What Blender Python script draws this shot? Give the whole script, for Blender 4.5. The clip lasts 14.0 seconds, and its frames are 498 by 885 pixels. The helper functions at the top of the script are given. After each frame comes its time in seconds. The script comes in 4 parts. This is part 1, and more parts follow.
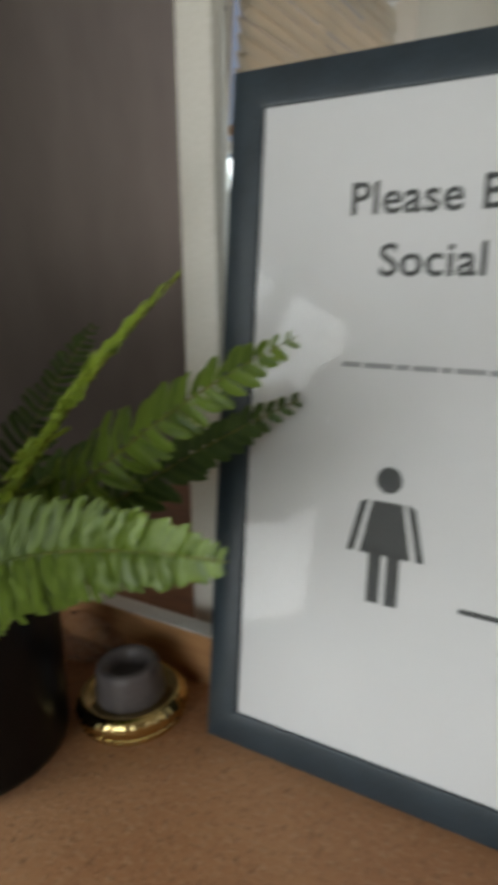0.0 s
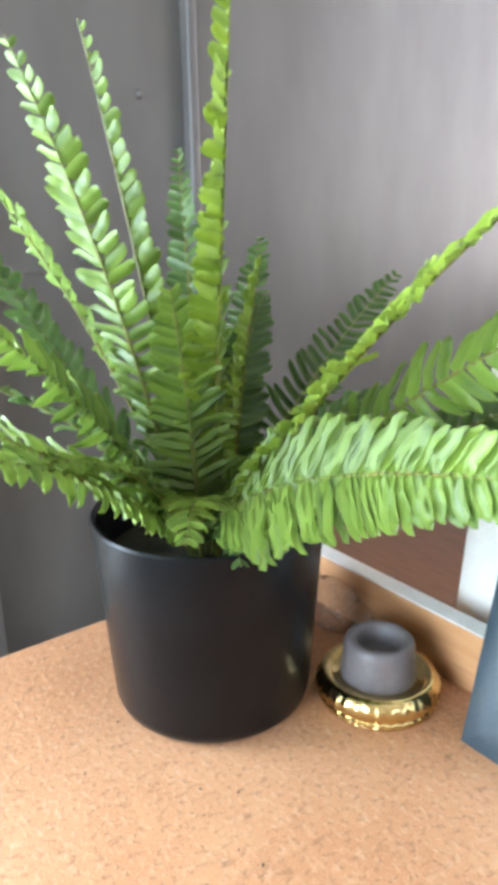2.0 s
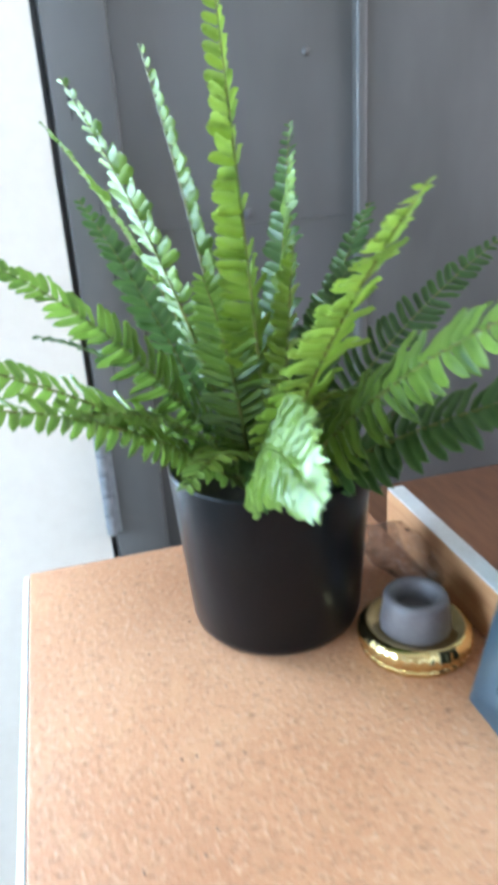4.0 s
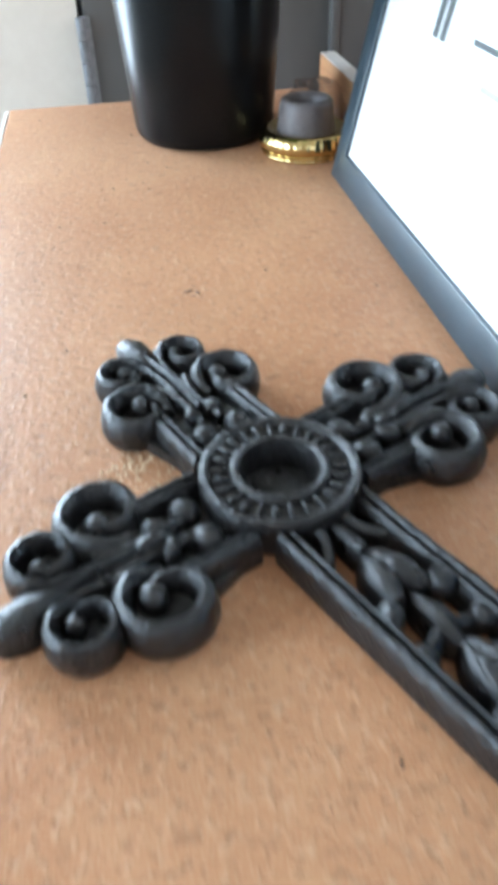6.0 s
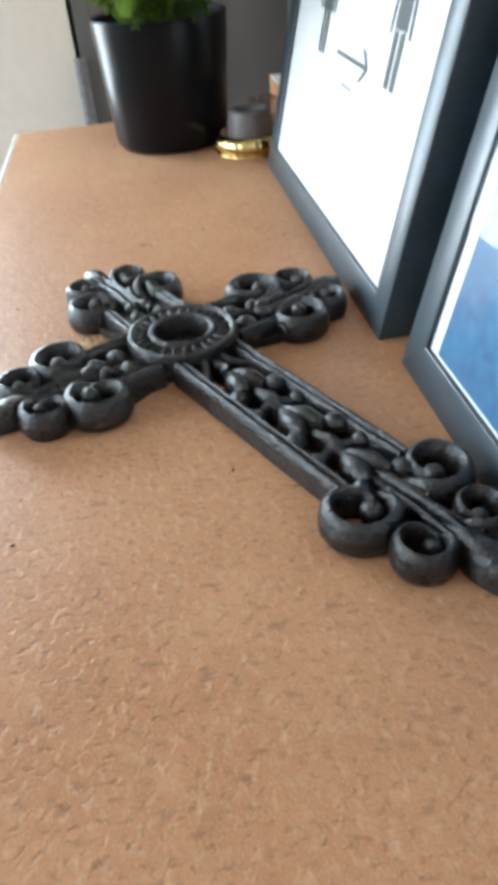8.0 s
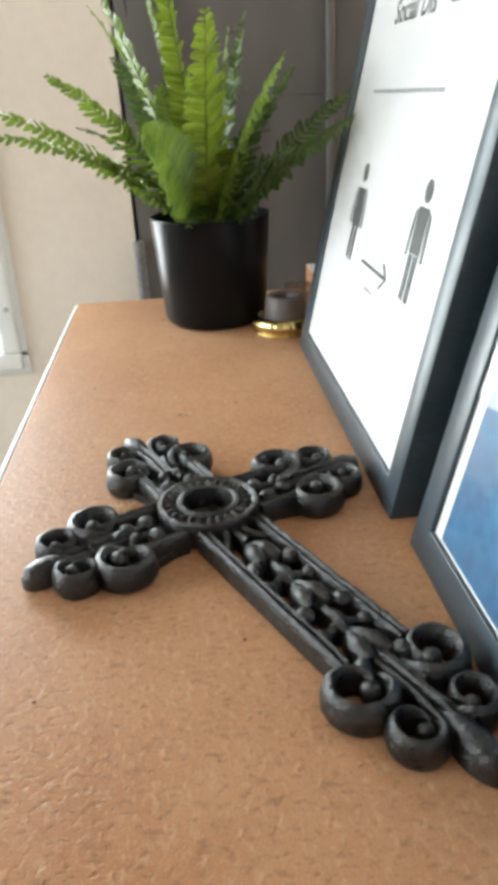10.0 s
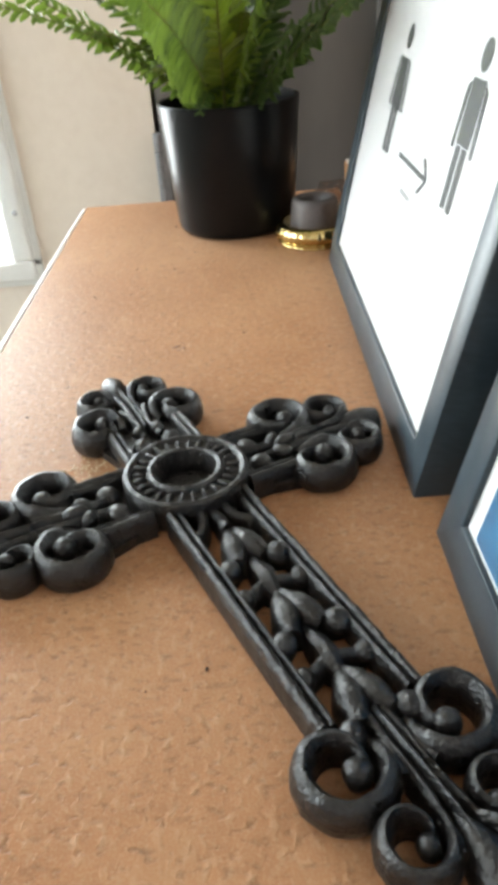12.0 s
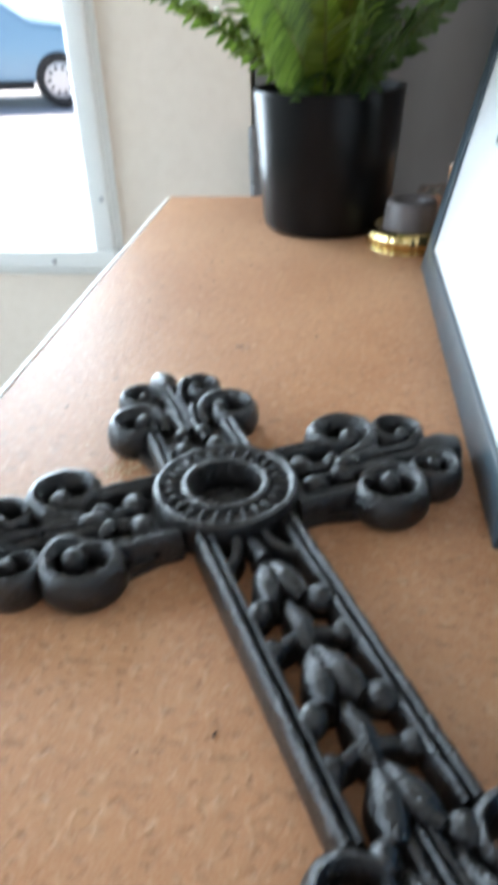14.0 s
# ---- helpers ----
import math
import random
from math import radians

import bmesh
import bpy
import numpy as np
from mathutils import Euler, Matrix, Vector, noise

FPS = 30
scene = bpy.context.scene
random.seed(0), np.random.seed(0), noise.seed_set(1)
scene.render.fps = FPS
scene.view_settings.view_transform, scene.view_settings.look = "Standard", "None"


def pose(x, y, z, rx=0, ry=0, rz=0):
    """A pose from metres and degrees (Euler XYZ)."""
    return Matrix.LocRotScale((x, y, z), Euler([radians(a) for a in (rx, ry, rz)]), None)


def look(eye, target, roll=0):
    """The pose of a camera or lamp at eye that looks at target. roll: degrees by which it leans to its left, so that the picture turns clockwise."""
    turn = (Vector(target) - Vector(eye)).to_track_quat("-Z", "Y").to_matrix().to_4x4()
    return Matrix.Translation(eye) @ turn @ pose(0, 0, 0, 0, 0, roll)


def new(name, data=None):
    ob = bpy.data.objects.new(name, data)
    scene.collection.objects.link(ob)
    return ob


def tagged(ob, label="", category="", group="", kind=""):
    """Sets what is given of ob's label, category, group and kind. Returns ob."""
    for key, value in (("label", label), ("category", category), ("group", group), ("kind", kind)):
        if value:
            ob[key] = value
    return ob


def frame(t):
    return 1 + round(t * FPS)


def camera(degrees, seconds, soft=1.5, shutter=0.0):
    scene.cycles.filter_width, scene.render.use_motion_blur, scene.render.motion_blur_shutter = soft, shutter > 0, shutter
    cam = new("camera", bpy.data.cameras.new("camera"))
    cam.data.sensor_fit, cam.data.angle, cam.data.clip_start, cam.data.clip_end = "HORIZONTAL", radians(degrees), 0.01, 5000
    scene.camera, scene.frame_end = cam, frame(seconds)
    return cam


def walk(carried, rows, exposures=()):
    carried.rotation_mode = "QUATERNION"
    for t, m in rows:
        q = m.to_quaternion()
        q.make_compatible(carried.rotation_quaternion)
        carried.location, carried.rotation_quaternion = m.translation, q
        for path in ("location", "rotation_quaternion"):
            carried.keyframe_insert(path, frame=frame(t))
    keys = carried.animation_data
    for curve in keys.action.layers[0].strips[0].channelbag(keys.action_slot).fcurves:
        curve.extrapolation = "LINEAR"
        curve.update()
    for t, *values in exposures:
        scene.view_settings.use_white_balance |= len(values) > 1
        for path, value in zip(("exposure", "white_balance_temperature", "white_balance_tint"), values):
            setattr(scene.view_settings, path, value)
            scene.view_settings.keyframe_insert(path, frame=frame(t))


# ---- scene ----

cam = camera(37.9, 14.0, soft=5.6, shutter=0.75)
# seconds, x, y, z, pitch, roll, yaw
PATH = [
    (0.0, -0.2541, -0.2141, 0.2799, -18.69, -4.22, -55.98),
    (0.3, -0.2535, -0.2034, 0.2709, -18.74, -4.59, -51.98),
    (0.5, -0.2511, -0.1986, 0.2678, -19.50, -4.78, -50.40),
    (1.0, -0.2407, -0.1802, 0.2702, -19.14, -2.98, -44.14),
    (1.5, -0.2394, -0.1787, 0.2549, -18.77, -3.30, -38.27),
    (2.0, -0.2527, -0.1721, 0.2414, -17.29, -0.77, -36.83),
    (2.2, -0.2469, -0.1724, 0.2471, -18.42, -1.49, -35.07),
    (4.3, -0.1598, -0.2900, 0.2714, -23.30, -2.76, -12.35),
    (4.5, -0.1529, -0.3144, 0.2627, -24.32, -1.31, -12.57),
    (5.0, -0.1302, -0.3534, 0.2298, -32.06, -0.65, -10.92),
    (5.5, -0.1364, -0.4035, 0.1832, -37.39, -0.24, -9.77),
    (6.0, -0.1302, -0.4583, 0.1727, -40.17, -2.00, -8.74),
    (6.5, -0.1204, -0.5047, 0.1665, -39.56, -5.17, -6.67),
    (7.0, -0.1153, -0.5430, 0.1703, -39.44, -5.22, -7.26),
    (7.5, -0.1020, -0.5717, 0.1745, -39.20, -5.54, -8.05),
    (8.0, -0.1008, -0.6018, 0.1806, -37.23, -5.07, -6.23),
    (8.5, -0.0993, -0.6216, 0.1904, -32.19, -4.85, -5.37),
    (8.7, -0.1010, -0.6247, 0.1962, -30.69, -3.93, -5.19),
    (10.8, -0.0780, -0.6042, 0.2071, -25.10, -3.02, -3.98),
    (11.0, -0.0714, -0.5849, 0.2026, -25.98, -4.49, -2.30),
    (11.5, -0.0616, -0.5546, 0.1952, -26.94, -5.09, -0.27),
    (12.0, -0.0611, -0.5392, 0.1888, -33.02, -4.78, 1.16),
    (12.5, -0.0513, -0.5344, 0.1851, -32.92, -8.36, 4.66),
    (12.7, -0.0890, -0.5230, 0.1830, -36.69, 7.70, 2.64),
    (12.8, -0.0920, -0.5190, 0.1790, -37.12, 7.40, 0.32),
    (13.0, -0.0722, -0.5124, 0.1785, -40.72, 0.30, 1.03),
    (13.2, -0.0730, -0.5150, 0.1800, -41.10, -0.80, 5.22),
    (13.3, -0.0660, -0.5120, 0.1770, -39.22, -5.10, 10.08),
    (13.4, -0.0658, -0.5120, 0.1720, -37.90, -3.60, 11.10),
    (13.5, -0.0657, -0.5120, 0.1674, -34.74, -2.13, 10.81),
    (13.6, -0.0653, -0.5098, 0.1661, -35.47, -0.94, 8.98),
    (14.0, -0.0553, -0.5008, 0.1661, -31.88, -2.26, 7.87),
]


def cam_pose(x, y, z, pitch, roll, yaw):
    return pose(x, y, z) @ pose(0, 0, 0, 0, 0, yaw) @ pose(0, 0, 0, 90 + pitch) @ pose(0, 0, 0, 0, 0, roll)


walk(cam, [(r[0], cam_pose(*r[1:])) for r in PATH],
     exposures=[(0.0, -0.70, 8500, 22), (0.5, -0.30, 8900, 22), (1.0, 0.45, 8500, 22), (1.5, 1.4, 7600, 20), (2.2, 1.82, 6500, 16), (4.3, 1.6, 5800, 13), (5.0, 1.32, 5700, 13),
                (6.0, 1.3, 6500, 15), (7.0, 0.98, 6800, 16), (8.7, 0.95, 7500, 18), (10.8, 0.80, 8300, 20), (12.0, 0.95, 8200, 19), (13.0, 1.02, 7600, 18), (14.0, 1.0, 6800, 16)])

# ---- world and light ----
world = bpy.data.worlds.new("world")
scene.world = world
world.use_nodes = True
wn = world.node_tree.nodes
sky = wn.new("ShaderNodeTexSky")
sky.sky_type, sky.sun_disc = "NISHITA", False
sky.sun_elevation, sky.sun_rotation = radians(50), radians(20)
wn["Background"].inputs["Strength"].default_value = 0.15
world.node_tree.links.new(sky.outputs[0], wn["Background"].inputs[0])

sun = new("sun", bpy.data.lights.new("sun", "SUN"))
sun.data.energy, sun.data.angle, sun.data.color = 5.0, radians(8), (1.0, 0.96, 0.9)
sun.matrix_basis = look((1.5, 3.5, 5.0), (0, 0, 0))


def window_light(name, eye, target, w, h, power, colour):
    lamp = new(name, bpy.data.lights.new(name, "AREA"))
    lamp.data.shape, lamp.data.size, lamp.data.size_y = "RECTANGLE", w, h
    lamp.data.energy, lamp.data.color = power, colour
    lamp.matrix_basis = look(eye, target)
    return lamp


window_light("door_daylight", (-0.595, 0.3585, 0.17), (-0.595, -1.0, 0.17), 0.47, 0.52, 8.5, (0.62, 0.84, 1.0))
window_light("side_window_daylight", (-1.895, -0.32, 0.50), (0.0, -0.32, 0.30), 1.0, 1.1, 36.0, (0.60, 0.83, 1.0))
# weak fill lamp added at the unseen near end of the room
window_light("rear_window_daylight", (-0.5, -2.69, 0.75), (-0.5, 0.0, 0.75), 1.2, 0.9, 2.2, (0.92, 0.96, 1.0))
# fill lamp added behind the mirror to brighten the grey wall
window_light("far_window_daylight", (1.595, -0.45, 0.55), (0.3, -0.1, 0.4), 1.0, 1.0, 7.0, (0.96, 0.97, 1.0))

# ---- materials ----


def nodes_of(name):
    m = bpy.data.materials.new(name)
    m.use_nodes = True
    return m, m.node_tree.nodes, m.node_tree.links, m.node_tree.nodes["Principled BSDF"]


def ramp(n, stops):
    r = n.new("ShaderNodeValToRGB")
    while len(r.color_ramp.elements) < len(stops):
        r.color_ramp.elements.new(0.5)
    for e, (p, c) in zip(r.color_ramp.elements, stops):
        e.position, e.color = p, (*c, 1)
    return r


def surface(name, dark, light, rough=0.5, metal=0.0, scale=30.0, stretch=(1, 1, 1), bump=0.1, fine=400.0, rough_var=0.1, coat=0.0, spec=0.5):
    """Mottled surface: a broad and a fine noise mix two colours; both give relief and vary the gloss."""
    m, n, l, b = nodes_of(name)
    tc = n.new("ShaderNodeTexCoord")
    mp = n.new("ShaderNodeMapping")
    mp.inputs["Scale"].default_value = stretch
    l.new(tc.outputs["Object"], mp.inputs["Vector"])
    big, small = n.new("ShaderNodeTexNoise"), n.new("ShaderNodeTexNoise")
    for t, s, d in ((big, scale, 5), (small, fine, 3)):
        t.inputs["Scale"].default_value, t.inputs["Detail"].default_value = s, d
        l.new(mp.outputs[0], t.inputs["Vector"])
    mix = n.new("ShaderNodeMath")
    mix.operation = "MULTIPLY_ADD"
    mix.inputs[1].default_value, mix.inputs[2].default_value = 0.45, 0.0
    l.new(small.outputs["Fac"], mix.inputs[0])
    add = n.new("ShaderNodeMath")
    add.operation = "MULTIPLY_ADD"
    add.inputs[1].default_value = 0.55
    l.new(big.outputs["Fac"], add.inputs[0])
    l.new(mix.outputs[0], add.inputs[2])
    r = ramp(n, [(0.36, dark), (0.64, light)])
    l.new(add.outputs[0], r.inputs[0])
    l.new(r.outputs[0], b.inputs["Base Color"])
    rr = n.new("ShaderNodeMapRange")
    rr.inputs["To Min"].default_value, rr.inputs["To Max"].default_value = rough - rough_var, rough + rough_var
    l.new(big.outputs["Fac"], rr.inputs["Value"])
    l.new(rr.outputs[0], b.inputs["Roughness"])
    bp = n.new("ShaderNodeBump")
    bp.inputs["Strength"].default_value, bp.inputs["Distance"].default_value = bump, 0.002
    l.new(add.outputs[0], bp.inputs["Height"])
    l.new(bp.outputs[0], b.inputs["Normal"])
    b.inputs["Metallic"].default_value, b.inputs["Coat Weight"].default_value = metal, coat
    b.inputs["Specular IOR Level"].default_value = spec
    return m


def fibreboard():
    """Brown hardboard: warm ground, pale and dark short fibres, faint clouds and scuffs."""
    m, n, l, b = nodes_of("fibreboard")
    tc = n.new("ShaderNodeTexCoord")
    cloud = n.new("ShaderNodeTexNoise")
    cloud.inputs["Scale"].default_value, cloud.inputs["Detail"].default_value = 9, 6
    l.new(tc.outputs["Object"], cloud.inputs["Vector"])
    ground = ramp(n, [(0.3, (0.400, 0.160, 0.068)), (0.7, (0.520, 0.250, 0.124))])
    l.new(cloud.outputs["Fac"], ground.inputs[0])
    last = ground.outputs[0]
    heights = []
    for k, (scale, stretch, lo, hi, colour, amount) in enumerate([
            (330, (1, 0.7, 1), 0.52, 0.78, (0.60, 0.38, 0.235), 0.50),
            (380, (0.65, 1, 1), 0.53, 0.79, (0.16, 0.070, 0.032), 0.66),
            (1100, (1, 1, 1), 0.45, 0.75, (0.58, 0.36, 0.215), 0.48),
            (230, (1, 0.55, 1), 0.60, 0.74, (0.64, 0.42, 0.27), 0.34),
            (210, (0.45, 1, 1), 0.62, 0.72, (0.12, 0.050, 0.024), 0.34),
            (80, (1, 0.6, 1), 0.52, 0.80, (0.56, 0.30, 0.15), 0.34),
            (95, (0.6, 1, 1), 0.58, 0.80, (0.20, 0.085, 0.040), 0.18),
            (5, (1, 1, 1), 0.45, 0.70, (0.30, 0.155, 0.090), 0.16)]):
        mp = n.new("ShaderNodeMapping")
        mp.inputs["Scale"].default_value = stretch
        mp.inputs["Location"].default_value = (k * 3.1, k * 1.7, 0)
        mp.inputs["Rotation"].default_value = (0, 0, k * 0.7)
        l.new(tc.outputs["Object"], mp.inputs["Vector"])
        t = n.new("ShaderNodeTexNoise")
        t.inputs["Scale"].default_value, t.inputs["Detail"].default_value = scale, 2
        l.new(mp.outputs[0], t.inputs["Vector"])
        r = n.new("ShaderNodeMapRange")
        r.inputs["From Min"].default_value, r.inputs["From Max"].default_value = lo, hi
        r.inputs["To Max"].default_value = amount
        l.new(t.outputs["Fac"], r.inputs["Value"])
        mx = n.new("ShaderNodeMix")
        mx.data_type = "RGBA"
        mx.inputs["B"].default_value = (*colour, 1)
        mx.inputs[7].default_value = (*colour, 1)
        l.new(r.outputs[0], mx.inputs[0])
        l.new(last, mx.inputs[6])
        last = mx.outputs[2]
        heights.append(r.outputs[0])
    l.new(last, b.inputs["Base Color"])
    h = n.new("ShaderNodeMath")
    h.operation = "SUBTRACT"
    l.new(heights[0], h.inputs[0])
    l.new(heights[1], h.inputs[1])
    bp = n.new("ShaderNodeBump")
    bp.inputs["Strength"].default_value, bp.inputs["Distance"].default_value = 0.42, 0.0010
    l.new(h.outputs[0], bp.inputs["Height"])
    l.new(bp.outputs[0], b.inputs["Normal"])
    rr = n.new("ShaderNodeMapRange")
    rr.inputs["To Min"].default_value, rr.inputs["To Max"].default_value = 0.42, 0.60
    l.new(cloud.outputs["Fac"], rr.inputs["Value"])
    l.new(rr.outputs[0], b.inputs["Roughness"])
    b.inputs["Specular IOR Level"].default_value = 0.32
    b.inputs["Sheen Weight"].default_value, b.inputs["Sheen Roughness"].default_value = 0.03, 0.5
    return m


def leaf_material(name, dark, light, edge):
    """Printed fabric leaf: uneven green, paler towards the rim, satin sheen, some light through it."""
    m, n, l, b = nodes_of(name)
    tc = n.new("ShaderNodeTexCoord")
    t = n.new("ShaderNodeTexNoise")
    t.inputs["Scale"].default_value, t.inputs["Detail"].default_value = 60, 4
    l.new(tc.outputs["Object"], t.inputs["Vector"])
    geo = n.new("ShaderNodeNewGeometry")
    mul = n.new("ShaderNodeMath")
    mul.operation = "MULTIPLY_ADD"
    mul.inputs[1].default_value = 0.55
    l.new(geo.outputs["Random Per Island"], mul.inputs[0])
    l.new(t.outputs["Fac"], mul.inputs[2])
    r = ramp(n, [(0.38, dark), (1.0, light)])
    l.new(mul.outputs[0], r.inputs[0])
    at = n.new("ShaderNodeAttribute")
    at.attribute_name = "rim"
    mx = n.new("ShaderNodeMix")
    mx.data_type = "RGBA"
    mx.inputs[7].default_value = (*edge, 1)
    fac = n.new("ShaderNodeMath")
    fac.operation = "MULTIPLY"
    fac.inputs[1].default_value = 0.5
    l.new(at.outputs["Fac"], fac.inputs[0])
    l.new(fac.outputs[0], mx.inputs[0])
    l.new(r.outputs[0], mx.inputs[6])
    l.new(mx.outputs[2], b.inputs["Base Color"])
    b.inputs["Roughness"].default_value = 0.40
    b.inputs["Specular IOR Level"].default_value = 0.42
    tr = n.new("ShaderNodeBsdfTranslucent")
    l.new(mx.outputs[2], tr.inputs["Color"])
    ms = n.new("ShaderNodeMixShader")
    ms.inputs[0].default_value = 0.3
    l.new(b.outputs[0], ms.inputs[1])
    l.new(tr.outputs[0], ms.inputs[2])
    l.new(ms.outputs[0], n["Material Output"].inputs["Surface"])
    bp = n.new("ShaderNodeBump")
    bp.inputs["Strength"].default_value, bp.inputs["Distance"].default_value = 0.25, 0.001
    l.new(t.outputs["Fac"], bp.inputs["Height"])
    l.new(bp.outputs[0], b.inputs["Normal"])
    return m


def slat_material():
    """Thin white plastic that lets some daylight through."""
    m, n, l, b = nodes_of("blind_slat")
    b.inputs["Base Color"].default_value, b.inputs["Roughness"].default_value = (0.74, 0.70, 0.62, 1), 0.45
    tr, ms = n.new("ShaderNodeBsdfTranslucent"), n.new("ShaderNodeMixShader")
    tr.inputs["Color"].default_value = (0.74, 0.66, 0.54, 1)
    ms.inputs[0].default_value = 0.4
    l.new(b.outputs[0], ms.inputs[1])
    l.new(tr.outputs[0], ms.inputs[2])
    l.new(ms.outputs[0], n["Material Output"].inputs["Surface"])
    return m


def pane_material(name, tint=(1, 1, 1), strength=0.45, floor=0.013):
    """Thin clear sheet: lets light straight through, reflects more at a glancing angle."""
    m, n, l, b = nodes_of(name)
    n.remove(b)
    tr, gl, lw, ms = (n.new("ShaderNode" + k) for k in ("BsdfTransparent", "BsdfGlossy", "LayerWeight", "MixShader"))
    tr.inputs["Color"].default_value = (*tint, 1)
    gl.inputs["Roughness"].default_value = 0.04
    pw, sc = n.new("ShaderNodeMath"), n.new("ShaderNodeMath")
    pw.operation, sc.operation = "POWER", "MULTIPLY_ADD"
    pw.inputs[1].default_value = 5.0
    sc.inputs[1].default_value, sc.inputs[2].default_value = strength, floor
    l.new(lw.outputs["Facing"], pw.inputs[0])
    l.new(pw.outputs[0], sc.inputs[0])
    l.new(sc.outputs[0], ms.inputs[0])
    l.new(tr.outputs[0], ms.inputs[1])
    l.new(gl.outputs[0], ms.inputs[2])
    l.new(ms.outputs[0], n["Material Output"].inputs["Surface"])
    return m


def plain(name, colour, rough=0.5, metal=0.0, coat=0.0, emit=0.0):
    m, n, l, b = nodes_of(name)
    b.inputs["Base Color"].default_value = (*colour, 1)
    b.inputs["Roughness"].default_value, b.inputs["Metallic"].default_value = rough, metal
    b.inputs["Coat Weight"].default_value = coat
    if emit:
        b.inputs["Emission Color"].default_value = (*colour, 1)
        b.inputs["Emission Strength"].default_value = emit
    return m


MDF = fibreboard()
WHITE_EDGE = surface("white_edging", (0.70, 0.66, 0.60), (0.82, 0.80, 0.76), 0.5, scale=60, bump=0.05)
CARCASS = surface("painted_carcass", (0.55, 0.52, 0.47), (0.62, 0.59, 0.54), 0.5, scale=8, bump=0.05)
PINE = surface("raw_pine", (0.50, 0.225, 0.09), (0.64, 0.34, 0.16), 0.55, scale=20, stretch=(1, 0.08, 1), bump=0.15, fine=300)
BROWN_BOARD = surface("brown_varnished_board", (0.13, 0.055, 0.028), (0.22, 0.10, 0.05), 0.35, scale=14, stretch=(1, 0.15, 1), bump=0.1, fine=200)
GREY_PAINT = surface("dark_grey_gloss_paint", (0.086, 0.078, 0.073), (0.122, 0.112, 0.105), 0.36, scale=3.5, stretch=(1.5, 1, 0.55), bump=0.10, fine=14, rough_var=0.13)
CREAM = surface("cream_door_paint", (0.70, 0.60, 0.51), (0.745, 0.65, 0.56), 0.42, scale=3, bump=0.03, fine=90)
UPVC = surface("white_plastic", (0.70, 0.70, 0.68), (0.76, 0.76, 0.74), 0.35, scale=10, bump=0.02)
STEEL = surface("dull_steel", (0.30, 0.30, 0.31), (0.46, 0.46, 0.47), 0.38, metal=0.9, scale=60, bump=0.08)
IRON = surface("black_cast_iron", (0.0034, 0.0033, 0.0035), (0.0165, 0.0142, 0.0138), 0.32, scale=160, bump=0.9, fine=650, rough_var=0.13, spec=0.60)
POT_BLACK = surface("matt_black_ceramic", (0.0032, 0.0032, 0.0036), (0.006, 0.006, 0.0066), 0.29, scale=25, bump=0.05, fine=500, rough_var=0.04, spec=0.18)
SOIL = surface("dark_soil", (0.010, 0.008, 0.006), (0.04, 0.03, 0.02), 0.95, scale=120, bump=1.0, fine=500)
BRASS = surface("polished_brass", (0.60, 0.44, 0.18), (0.72, 0.55, 0.26), 0.10, metal=1.0, scale=200, bump=0.06, fine=900, rough_var=0.04)
RUBBER = surface("grey_rubber", (0.105, 0.088, 0.086), (0.145, 0.122, 0.119), 0.46, scale=80, bump=0.06)
FRAME_BLACK = surface("black_frame_lacquer", (0.021, 0.034, 0.043), (0.035, 0.055, 0.069), 0.38, scale=40, stretch=(1, 1, 0.3), bump=0.06, fine=500)
PAPER = surface("white_paper", (0.69, 0.69, 0.69), (0.73, 0.73, 0.73), 0.7, scale=15, bump=0.02)
INK = plain("dark_print", (0.05, 0.055, 0.055), 0.6)
GREY_INK = plain("grey_print", (0.32, 0.32, 0.33), 0.6)
PANE = pane_material("clear_glazing")
SLAT = slat_material()
MIRROR = plain("mirror_silver", (0.88, 0.90, 0.89), 0.01, metal=1.0)
MIRROR_WOOD = surface("off_white_paint", (0.66, 0.62, 0.54), (0.76, 0.72, 0.65), 0.45, scale=12, bump=0.1)
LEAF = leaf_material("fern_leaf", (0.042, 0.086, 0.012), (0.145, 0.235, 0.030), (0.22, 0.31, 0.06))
# darker leaf copy: shade of back and inner fronds put into the colour
LEAF_SHADED = leaf_material("fern_leaf_shaded_tone", (0.026, 0.058, 0.014), (0.062, 0.122, 0.028), (0.11, 0.18, 0.045))
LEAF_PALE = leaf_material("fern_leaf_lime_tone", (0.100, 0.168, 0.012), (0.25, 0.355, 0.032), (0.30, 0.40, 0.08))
STEM = surface("fern_stem", (0.09, 0.15, 0.02), (0.17, 0.13, 0.03), 0.5, scale=60, bump=0.1)

# ---- mesh helpers ----


def link(name, bm, mat, parent=None, label="", smooth=None):
    me = bpy.data.meshes.new(name)
    bm.normal_update()
    if smooth is not None:
        for f in bm.faces:
            f.smooth = True
        for e in bm.edges:
            if len(e.link_faces) == 2 and e.calc_face_angle(0) > radians(smooth):
                e.smooth = False
    bm.to_mesh(me)
    bm.free()
    me.materials.append(mat)
    ob = new(name, me)
    ob.parent = parent
    if label:
        ob["label"] = label
    return ob


def part(name, bm, mat, parent, label="", smooth=None):
    return link(name, bm, mat, parent, label, smooth)


